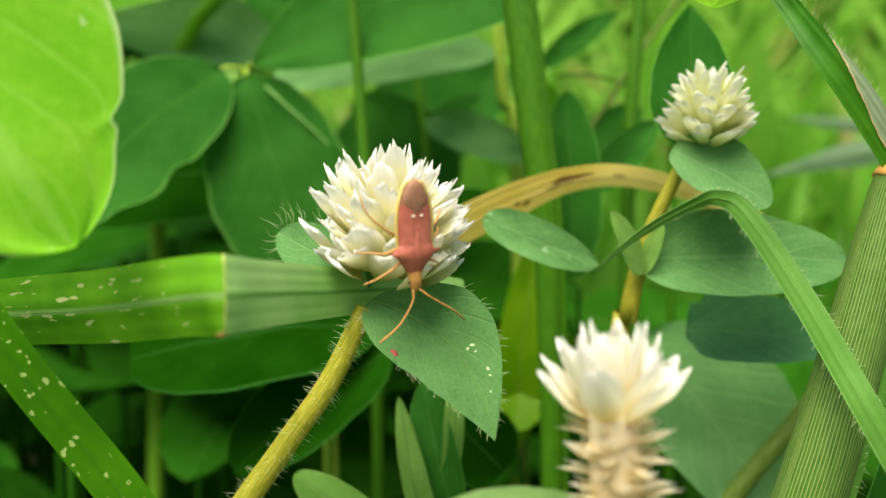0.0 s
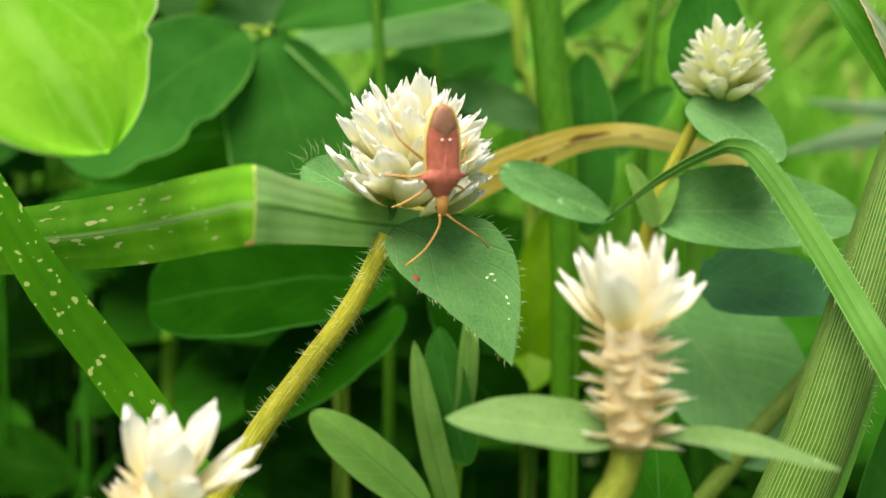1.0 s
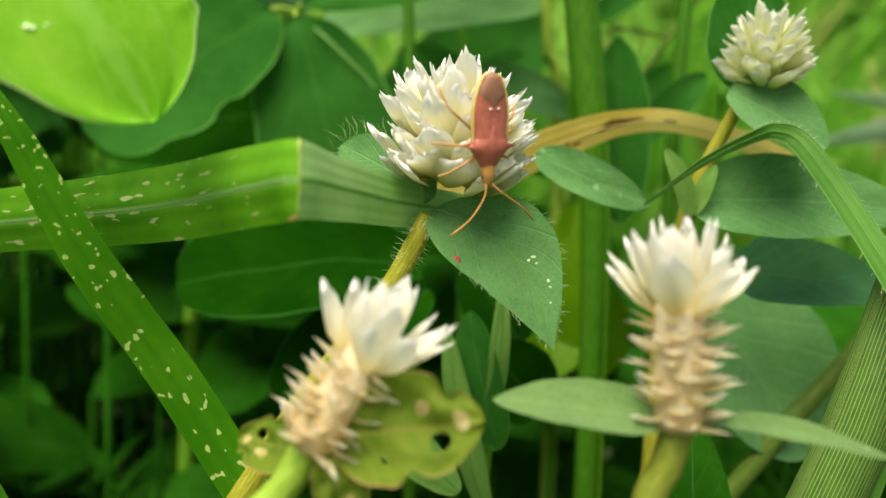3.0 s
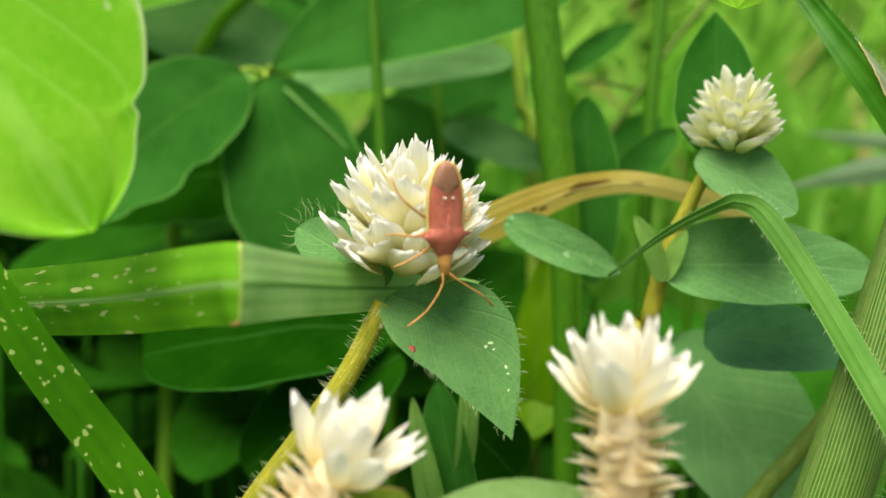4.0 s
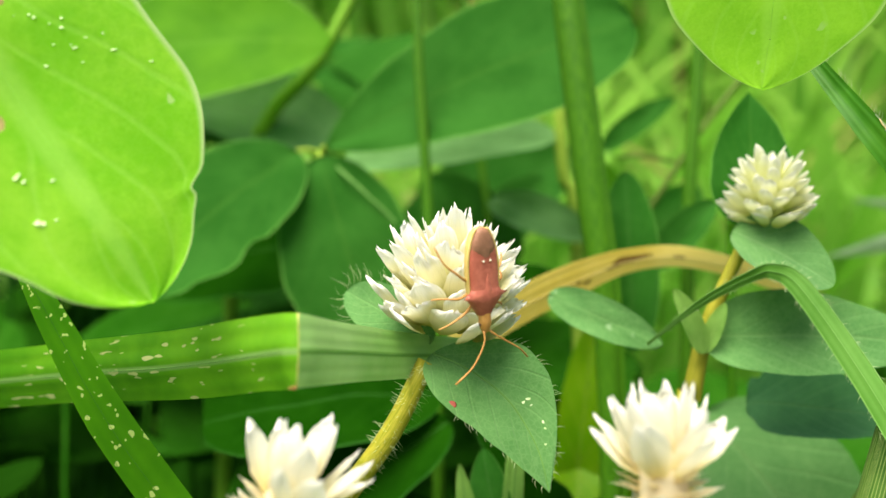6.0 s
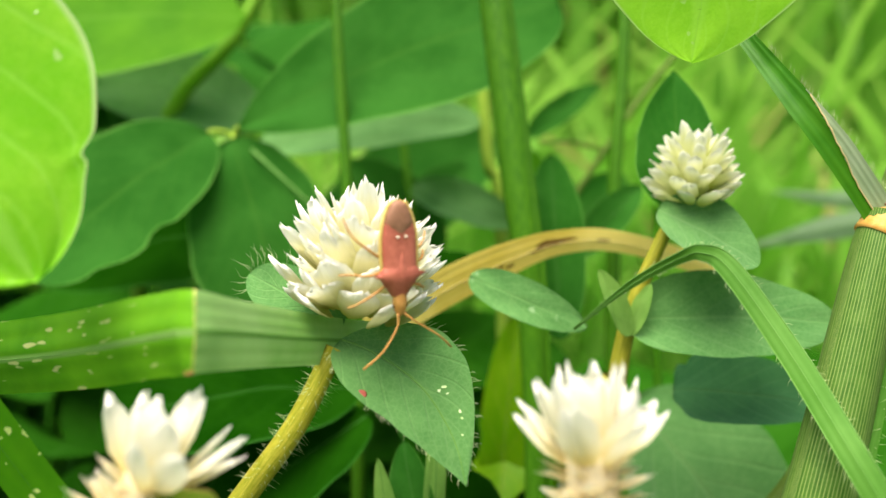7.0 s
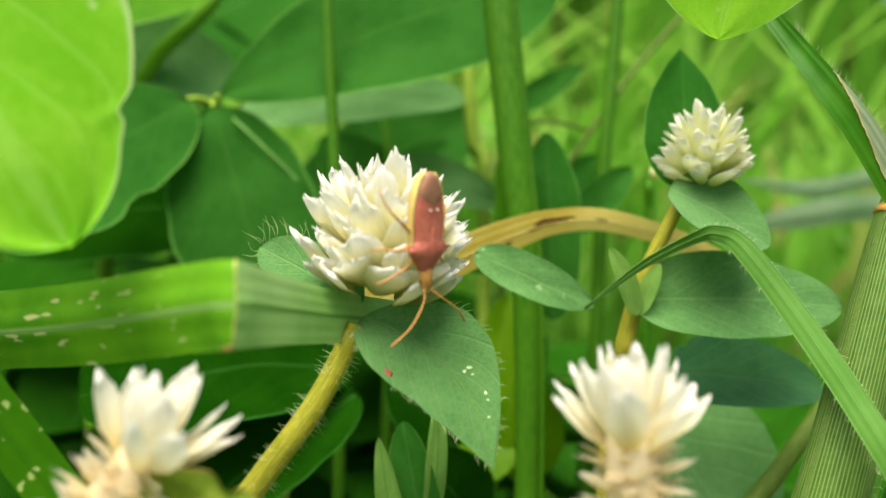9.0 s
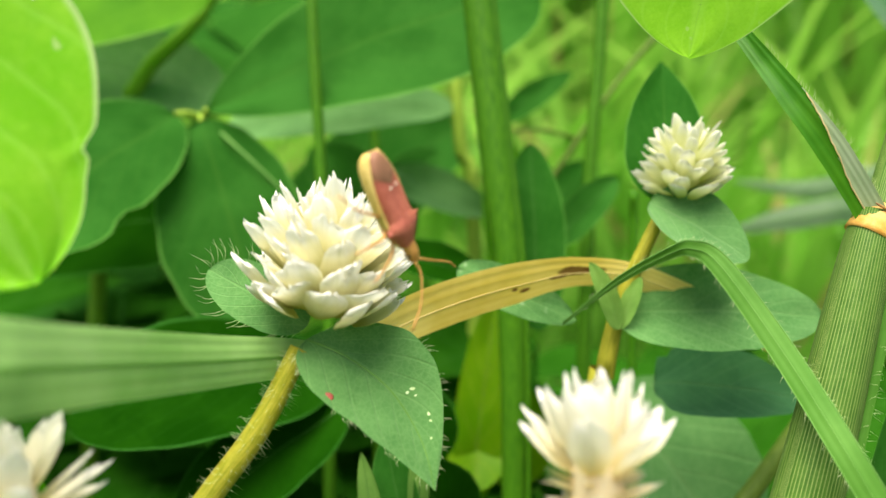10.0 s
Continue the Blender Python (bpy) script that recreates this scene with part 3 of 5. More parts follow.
def field(name, count, xs, ys, tall, label, seed, width=(0.25, 0.6), material=FIELD):
    r = random.Random(seed)
    sh = Shape()
    for _ in range(count):
        y = ys[0] + (ys[1] - ys[0]) * r.random() ** 1.3
        x = r.uniform(*xs) * (0.35 + y / ys[1])
        h = r.uniform(*tall)
        yaw = r.uniform(0, 6.283)
        lean = Vector((math.cos(yaw), math.sin(yaw), 0)) * h * r.uniform(0.1, 0.75)
        base = Vector((x, y, GROUND_Z - 0.2))
        w = r.uniform(*width)
        side = Vector((-math.sin(yaw) + r.uniform(-.5, .5), math.cos(yaw), 0)).normalized()
        rws, us = [], []
        for i in range(7):
            s = i / 6
            c = base + Vector((0, 0, h * (s - 0.25 * s ** 3))) + lean * s * s
            ww = w * (1 - s ** 2.2) * 0.5 + 0.004
            rws.append([c - side * ww, c + Vector((0, 0, -0.3 * ww)), c + side * ww])
            us.append([(s, 0), (s, .5), (s, 1)])
        sh.grid(rws, us)
    return alone(name, sh, material, (0, 10, GROUND_Z), label, "grass", kind="stuff")


field("meadow_grass", 3000, (-45, 45), (33, 66), (10, 27), "bright green meadow grass, dense and tangled", 11, (0.5, 1.15))
field("meadow_grass", 5200, (-110, 110), (55, 130), (30, 95), "distant bright meadow grass in a dense stand", 12, (0.8, 2.2))
field("understorey_grass", 700, (-14, 14), (9, 20), (2, 7), "low grass under the taller weeds, coloured dark for shade", 13, (0.2, 0.45), LEAF_SHADE)


def weeds(name, count, xs, ys, zs, size, material, label, seed):
    """Many small broad leaves under the taller plants, on short stalks."""
    r = random.Random(seed)
    sh = Shape()
    for i in range(count):
        p = Vector((r.uniform(*xs), r.uniform(*ys), r.uniform(*zs)))
        yaw = r.uniform(0, 6.283)
        l = r.uniform(*size)
        d = Vector((math.cos(yaw), math.sin(yaw), r.uniform(-0.3, 0.4))) * l
        lf = leaf_shape(p, p + d, l * r.uniform(0.5, 0.75), (r.uniform(-.4, .4), -0.6, 1), p=0.45, q=0.5, n=8, m=4, seed=i)
        k = len(sh.v)
        sh.v += lf.v
        sh.uv += lf.uv
        sh.f += [tuple(a + k for a in f) for f in lf.f]
        sh.tube([p, Vector((p.x * 0.98, p.y + 0.3, GROUND_Z))], [0.04, 0.05], 5, 1)
    return alone(name, sh, material, (0, 12, GROUND_Z), label, "plant", kind="stuff")


weeds("low_weeds", 330, (-22, 3), (12, 24), (-8.5, -1.0), (1.6, 3.2), LEAF_SHADE, "dense green weeds, coloured dark for shade", 31)
weeds("low_weeds", 200, (1, 20), (12, 26), (-8.5, -2.0), (1.6, 3.2), LEAF_SHADE, "dense green weeds, coloured dark for shade", 32)
weeds("tall_weeds", 150, (-24, -3), (17, 28), (-1, 6.5), (2.0, 3.8), LEAF_MID, "mid green broad-leaved weeds, dense and blurred by distance", 33)


# ---- the flower with the bug ----
def main_flower():
    base = (-0.35, 6.20, -0.70)
    t = thing("globe_flower", base, "white globe amaranth head on a hairy yellow-green stalk", "flower", "globe flowers")
    pts = [(-0.34, 6.20, -0.68), (-0.59, 6.15, -1.20), (-0.91, 6.10, -1.66), (-1.32, 6.00, -2.29), (-1.90, 5.90, -3.56), (-2.29, 5.90, -6.11), (-2.37, 5.90, -9.16)]
    stalk = part("stalk", Shape().tube(pts, [0.070, 0.078, 0.082, 0.09, 0.095, 0.1, 0.1], 14), STALK_YELLOW, t)
    part("hairs", hairs(Shape(), pts[:5], 0.08, 420, 0.075, rng), HAIR, stalk, kind="stuff")
    axis = Vector((-0.19, 6.15, 0.45)) - Vector((-0.27, 6.25, -0.66))
    centre = (-0.19, 6.20, -0.16)
    head = ball_core(t, "head", (-0.20, 6.20, -0.16), axis, 0.22, 0.28, BRACT)
    kinds = [scale_shape(0.47, 0.29, hollow=0.15, blunt=0.20, fray=0.22), scale_shape(0.48, 0.26, hollow=0.16, curl=-0.06, blunt=0.16, fray=0.26, ragged=0.18), scale_shape(0.46, 0.30, hollow=0.14, curl=0.05, blunt=0.18, fray=0.2),
             scale_shape(0.47, 0.25, hollow=0.20, blunt=0.24, fray=0.24, ragged=0.2), scale_shape(0.45, 0.27, hollow=0.15, curl=-0.03, blunt=0.30, fray=0.2), scale_shape(0.49, 0.27, hollow=0.13, curl=0.08, blunt=0.18, fray=0.26)]
    head_of_scales(head, (-0.19, 6.20, -0.10), axis, 0.53, 76, kinds, BRACT, rng, low=-0.43, slender=0.30)
    right = leaf_shape((-0.30, 6.20, -0.62), (0.55, 5.95, -1.55), 0.78, (0.25, -1.0, 0.55), sweep=-0.15, p=0.55, q=1.02, cup=0.15, arch=0.06, n=40, m=16, seed=2)
    lr = part("leaf", right, LEAF_HAIRY, t, "hairy grey-green leaf with pale specks")
    part("hairs", rim_hairs(Shape(), right, 16, 70, 0.065, rng, 0.0013), HAIR, lr, kind="stuff")
    for sv, size in (((0.52, -0.32), 0.024), ((0.535, -0.36), 0.020), ((0.55, -0.30), 0.018), ((0.56, -0.40), 0.013), ((0.68, -0.50), 0.018), ((0.71, -0.46), 0.013), ((0.80, -0.42), 0.011)):
        part("pale_speck", blob(right, 40, 16, *sv, size, (0.25, -1.0, 0.55)), SPECK, lr, "white speck on the leaf")
    part("red_blemish", blob(right, 40, 16, 0.30, 0.85, 0.05, (0.25, -1.0, 0.55), 0.6), RED_SPOT, lr, "reddish blemish")
    part("midrib", rib_of(right, 16, 0.008), RIB_SOFT, lr)
    left = leaf_shape((-0.31, 6.45, -0.54), (-1.05, 6.80, -0.17), 0.43, (-0.2, -1.0, 0.3), p=0.45, q=0.55, cup=0.2, seed=3)
    ll = part("leaf", left, LEAF_HAIRY, t, "hairy grey-green leaf behind the flower head")
    part("hairs", rim_hairs(Shape(), left, 10, 44, 0.16, rng, 0.0018), HAIR, ll, kind="stuff")
    return t


# ---- spent flowers with a bare spike ----
def spent_flower(base, top, span, stalk_pts, leaves, label, seed, material=BRACT_OLD, green=STALK_GREEN, upright=0.0, rings=((9, 46), (8, 33), (7, 19), (3, 6)), broad=1.32):
    """base: the foot of the spike, top: the crown's tip; leaves: (base, tip, width, face, material)."""
    r = random.Random(seed)
    base, top = Vector(base), Vector(top)
    axis = (top - base).normalized()
    a, b, c = frame_of(axis)
    h = (top - base).length
    t = thing("globe_flower", base, label, "flower", "globe flowers")
    part("stalk", Shape().tube(stalk_pts, [0.085, 0.09, 0.1, 0.1], 12), green, t)
    col = part("spike", Shape().tube([base, base + c * h * 0.3, base + c * h * 0.6], [0.125, 0.140, 0.130], 14), HUSK, t, "cream bristly spike bare of petals")
    kinds = [mesh_of("husk_scale", scale_shape(0.22, 0.13, hollow=0.20, n=7, m=6, p=0.30, blunt=0.85, fray=0.05, keel=0.7), HUSK), mesh_of("husk_scale", scale_shape(0.25, 0.10, hollow=0.26, n=7, m=6, p=0.30, blunt=0.95, fray=0.05, curl=0.10, keel=0.7), HUSK),
             mesh_of("husk_scale", scale_shape(0.19, 0.14, hollow=0.16, n=7, m=6, p=0.25, blunt=0.75, fray=0.12, curl=-0.08), HUSK)]
    for i in range(63):
        f = min(1.0, max(0.0, (i + 0.5) / 63 + r.uniform(-0.03, 0.03)))
        ang = i * 2.39996 + r.uniform(-0.25, 0.25)
        rad = a * math.cos(ang) + b * math.sin(ang)
        way = (rad * r.uniform(0.8, 1.1) + c * r.uniform(-0.05, 0.45)).normalized()
        outer = (rad * 0.3 - c - way * (rad * 0.3 - c).dot(way)).normalized()
        ob = new("husk_scale", kinds[i % 3])
        ob.parent = col
        m4 = Matrix((outer.cross(way), outer, way)).transposed().to_4x4()
        m4.translation = (base + c * h * 0.51 * f + rad * 0.095 - ORIGIN[t.name]) * CM
        ob.matrix_local = m4 @ Matrix.Rotation(r.uniform(-0.3, 0.3), 4, "Z") @ Matrix.Scale(r.uniform(0.8, 1.1), 4)
    crown = ball_core(t, "crown", base + c * h * 0.58, axis, 0.12, 0.13, HUSK)
    kinds = [scale_shape(0.48, 0.150, hollow=0.20, p=0.60, blunt=0.52, fray=0.06, keel=0.6), scale_shape(0.47, 0.135, hollow=0.24, p=0.60, blunt=0.58, fray=0.08, ragged=0.16, curl=0.05, keel=0.7),
             scale_shape(0.45, 0.165, hollow=0.18, p=0.55, blunt=0.46, fray=0.10, ragged=0.16, curl=-0.04, keel=0.6), scale_shape(0.48, 0.125, hollow=0.26, p=0.60, blunt=0.56, fray=0.08, curl=-0.05, keel=0.7)]
    petals = [mesh_of("bract", k, material) for k in kinds]
    a, b, c = frame_of(axis * (1 - upright) + Vector((0, -0.1, 1)) * upright)
    i = 0
    for many, tilt in rings:
        ring, up = 0.02 + 0.0019 * tilt, 0.03 - 0.0018 * tilt
        for k in range(many):
            ang = (k + 0.5 * (i % 2)) * 2 * math.pi / many + r.uniform(-0.13, 0.13) + tilt
            lean = radians(tilt + r.uniform(-8, 8))
            rad = a * math.cos(ang) + b * math.sin(ang)
            way = rad * math.sin(lean) + c * math.cos(lean)
            outer = rad * math.cos(lean) - c * math.sin(lean)
            m4 = Matrix((outer.cross(way), outer, way)).transposed().to_4x4()
            m4.translation = (base + axis * h * 0.56 + rad * ring + c * up - ORIGIN[t.name]) * CM
            ob = new("bract", petals[i % 4])
            ob.parent = crown
            ob.matrix_local = m4 @ Matrix.Rotation(r.uniform(-0.45, 0.45), 4, "Z") @ Matrix.Diagonal((span * broad, span, span * r.uniform(0.86, 1.08), 1))
            i += 1
    for lb, lt, w, face, m in leaves:
        if m == LEAF_WITHERED:
            sh = leaf_shape(lb, lt, w, face, p=0.5, q=0.6, cup=0.3, arch=0.08, n=70, m=36, wave=0.10, seed=seed, notches=((0.55, 0.06, 1, 0.25), (0.8, 0.05, -1, 0.3)),
                            holes=((0.72, 0.30, 0.07, 0.22, 0), (0.62, -0.35, 0.06, 0.16, 1), (0.86, -0.1, 0.05, 0.3, 1), (0.35, 0.5, 0.03, 0.1, 0)))
            leaf = part("leaf", sh, m, t, "withered yellow-green leaf, browned and torn")
            dry = Shape()
            dry.v, dry.uv, dry.f = sh.v, sh.uv, sh.rim
            part("dry_rim", dry, DRY_PATCH, leaf, "brown dried patches")
        else:
            part("leaf", leaf_shape(lb, lt, w, face, p=0.5, q=0.75, cup=0.25, arch=0.05, seed=seed), m, t)
    return t


def right_spent_flower():
    return spent_flower((1.07, 4.66, -1.74), (1.03, 4.72, -0.56), 0.96,
                        [(1.07, 4.66, -1.74), (1.02, 4.68, -1.96), (0.93, 4.72, -2.29), (0.87, 4.94, -3.87), (1.05, 5.15, -11.71)],
                        [((1.00, 4.65, -1.70), (0.08, 4.76, -1.65), 0.36, (0.0, -0.6, 0.8), LEAF_PALE), ((1.13, 4.65, -1.67), (2.15, 4.52, -1.81), 0.17, (0.1, -0.5, 0.9), LEAF_PALE)],
                        "spent white globe amaranth with a cream bristly spike", 21, green=STALK_OLIVE)


def left_spent_flower():
    return spent_flower((-1.17, 4.61, -1.65), (-0.61, 4.66, -0.79), 0.99,
                        [(-1.17, 4.61, -1.65), (-1.28, 4.60, -1.87), (-1.66, 4.58, -2.33), (-2.22, 4.61, -3.37), (-2.64, 4.63, -9.59)],
                        [((-1.03, 4.57, -1.58), (-0.25, 4.42, -1.42), 0.58, (0.2, -0.9, 0.4), LEAF_WITHERED), ((-1.09, 4.61, -1.71), (-1.60, 4.92, -1.70), 0.34, (-0.1, -0.9, 0.5), LEAF_WITHERED), ((-1.03, 4.56, -1.63), (-0.94, 4.49, -2.06), 0.3, (0.3, -0.9, 0.3), LEAF_WITHERED)],
                        "spent white globe amaranth with a cream spike and withered leaf", 22, upright=0.45, rings=((6, 48), (6, 33), (4, 17), (1, 4)), broad=1.2)


def far_flower():
    base = (2.30, 7.50, 0.48)
    t = thing("globe_flower", base, "small fresh white globe amaranth among green leaves", "flower", "globe flowers")
    pts = [(2.38, 7.50, 0.51), (2.20, 7.50, 0.15), (2.00, 7.60, -0.40), (1.90, 7.70, -1.02), (1.84, 7.80, -1.86), (1.84, 8.00, -9.87)]
    stalk = part("stalk", Shape().tube(pts, [0.055, 0.06, 0.07, 0.085, 0.09, 0.1], 12), STALK_OCHRE, t)
    axis = (-0.02, -0.12, 1.0)
    head = ball_core(t, "head", (2.51, 7.50, 0.78), axis, 0.17, 0.2, BRACT_FAR)
    kinds = [scale_shape(0.39, 0.16, hollow=0.15, blunt=0.32), scale_shape(0.40, 0.14, hollow=0.15, curl=-0.05, fray=0.18), scale_shape(0.38, 0.17, hollow=0.14, curl=0.05, blunt=0.4), scale_shape(0.39, 0.15, hollow=0.2)]
    head_of_scales(head, (2.51, 7.50, 0.80), axis, 0.40, 66, kinds, BRACT_FAR, rng, low=-0.45, length=0.37, flat=1.08, rise=0.45)
    for b, tp, w, f, m in (((2.17, 7.40, 0.47), (2.95, 7.20, 0.01), 0.76, (0.3, -0.9, 0.6), LEAF_HAIRY), ((2.44, 7.80, 0.50), (2.58, 8.30, 1.90), 0.76, (-0.1, -1, -0.05), LEAF_MID),
                           ((0.62, 7.80, -0.12), (1.62, 7.62, -0.55), 0.37, (0.1, -1.0, 0.05), LEAF_HAIRY), ((1.95, 7.60, -0.46), (3.76, 7.50, -0.47), 0.82, (0.1, -0.9, 0.5), LEAF_HAIRY),
                           ((1.95, 7.47, -0.60), (1.66, 7.36, -0.05), 0.21, (0.3, -1, 0.2), LEAF_SHOOT), ((1.96, 7.52, -0.60), (2.13, 7.46, -0.16), 0.16, (-0.4, -1, 0.2), LEAF_SHOOT)):
        part("leaf", leaf_shape(b, tp, w, f, p=0.5 if m == LEAF_MID else 0.45, q=1.0 if m == LEAF_MID else 0.6, cup=0.18, arch=0.06, seed=len(t.children)), m, t)
    return t


# ---- grass blades ----
def long_blade():
    base = (-7.29, 7.40, -1.71)
    pts = [(-7.29, 7.40, -1.44), (-4.57, 7.00, -1.03), (-3.17, 6.60, -0.84), (-2.06, 5.80, -0.69), (-1.29, 5.05, -0.54), (-0.97, 4.72, -0.49), (-0.78, 5.25, -0.53), (-0.43, 6.25, -0.61), (0.03, 7.00, -0.65), (0.42, 7.50, -0.70)]
    full = blade_shape(pts, [0.48, 0.50, 0.51, 0.50, 0.46, 0.43, 0.38, 0.33, 0.26, 0.16], [(0.0, -0.3, 1.0)] * 5 + [(0.0, 0.0, 1.0)] + [(0.0, 0.2, 1.0)] * 4, keel=0.22, smooth=5)
    t = thing("grass_plant", base, "broad bright green grass blade with scars and a sharp crease", "grass")
    cut = 25 * 9
    near, end = Shape(), Shape()
    near.v = end.v = full.v
    near.uv = end.uv = full.uv
    near.f = [f for f in full.f if max(f) < cut + 9]
    end.f = [f for f in full.f if min(f) >= cut]
    part("blade", near, BLADE, t)
    part("bent_end", end, BLADE_SKYLIT, t, "end beyond the crease, coloured paler for sky light")
    part("crease", Shape().tube([Vector(p) + Vector((0, -0.006, 0)) for p in full.v[cut:cut + 9]], [0.003, 0.005, 0.003, 0.004, 0.006], 6, 1), RIB_CREASE, t, "yellowish crease across the blade")
    part("midrib", rib_of(full, 8, 0.003), RIB_SOFT, t)
    for k, size in ((1, 0.012), (2, 0.008)):
        part("torn_nick", Shape().ball(Vector(full.v[cut - k * 9]) + Vector((0, -0.008, 0.01)), ((1, 0, 0.3), (-0.3, 0, 1), (0, 1, 0)), (size * 1.5, size, size * 0.4), 6, 8), STAIN, t, "brown nick in the margin")
    return t


def scarred_blade():
    base = (-0.48, 4.93, -3.97)
    pts = [(-3.31, 5.77, 0.16), (-3.00, 5.78, -0.34), (-2.56, 5.83, -1.09), (-1.85, 5.92, -2.08), (-1.09, 6.03, -3.45), (-0.08, 6.61, -6.82)]
    return leafy("grass_plant", "blade", blade_shape(pts, [0.08, 0.25, 0.36, 0.39, 0.41, 0.42], [(0.75, -0.2, 0.5)] * 6, keel=0.10), 8, BLADE_SCARRED, base,
                 "dark green grass blade speckled with pale scars", "grass", rib=RIB_DEEP, r=0.0015)


def shaded_blade():
    pts = [(-5.31, 5.74, 1.00), (-4.94, 5.82, 0.15), (-4.40, 5.94, -0.89), (-3.85, 6.07, -2.12), (-3.08, 6.35, -4.02), (-2.74, 6.77, -8.84)]
    return leafy("grass_plant", "blade", blade_shape(pts, [0.14, 0.35, 0.43, 0.44, 0.45, 0.45], [(0.75, -0.35, 0.4)] * 6, keel=0.2), 8, BLADE_DARK, pts[-1],
                 "shaded dark green grass blade leaning over", "grass", rib=RIB_DEEP)


def dry_blade():
    base = (0.42, 8.30, -0.27)
    pts = [(-0.24, 8.20, -0.65), (0.42, 8.40, -0.23), (1.00, 8.55, 0.05), (1.54, 8.70, 0.25), (2.13, 8.75, 0.29), (2.96, 8.80, 0.09), (3.76, 8.90, -0.23)]
    return leafy("dry_grass", "blade", blade_shape(pts, [0.42, 0.42, 0.38, 0.26, 0.22, 0.2, 0.08], [(0.1, -0.35, 1.0)] * 7, keel=0.2), 8, BLADE_DRY, base,
                 "dry yellow-brown grass blade with dark stains, arching", "grass", rib=RIB_DRY, r=0.004)


def folded_blade():
    base = (3.41, 6.30, -1.50)
    pts = [(1.44, 7.20, -0.54), (1.87, 7.10, -0.18), (2.24, 7.00, 0.04), (2.39, 6.90, 0.08), (2.54, 6.75, -0.04), (2.74, 6.20, -0.61), (2.88, 5.60, -1.22), (3.22, 5.30, -1.97)]
    sh = blade_shape(pts, [0.03, 0.09, 0.11, 0.13, 0.17, 0.18, 0.18, 0.19], [(0.2, -0.5, 0.8)] * 3 + [(0.5, -0.5, 0.6), (0.75, -0.4, 0.5)] + [(0.8, -0.3, 0.5)] * 3, keel=0.14)
    t = leafy("grass_plant", "blade", sh, 8, BLADE_FOLD, base, "hairy green grass blade bent over sharply near its tip", "grass", rib=RIB_SOFT, r=0.004)
    part("hairs", rim_hairs(Shape(), sh, 8, 150, 0.045, rng, 0.0012), HAIR, t.children[0], kind="stuff")
    for j, k in ((0, 1), (8, 7)):
        rim = [Vector(sh.v[i * 9 + j]).lerp(Vector(sh.v[i * 9 + k]), 0.15) + Vector((0, -0.003, 0)) for i in range(len(sh.v) // 9)]
        part("pale_edge", Shape().tube(rim, [0.002, 0.004, 0.004, 0.004], 5, 1), RIB_SOFT, t.children[0], "paler thickened margin")
    return t


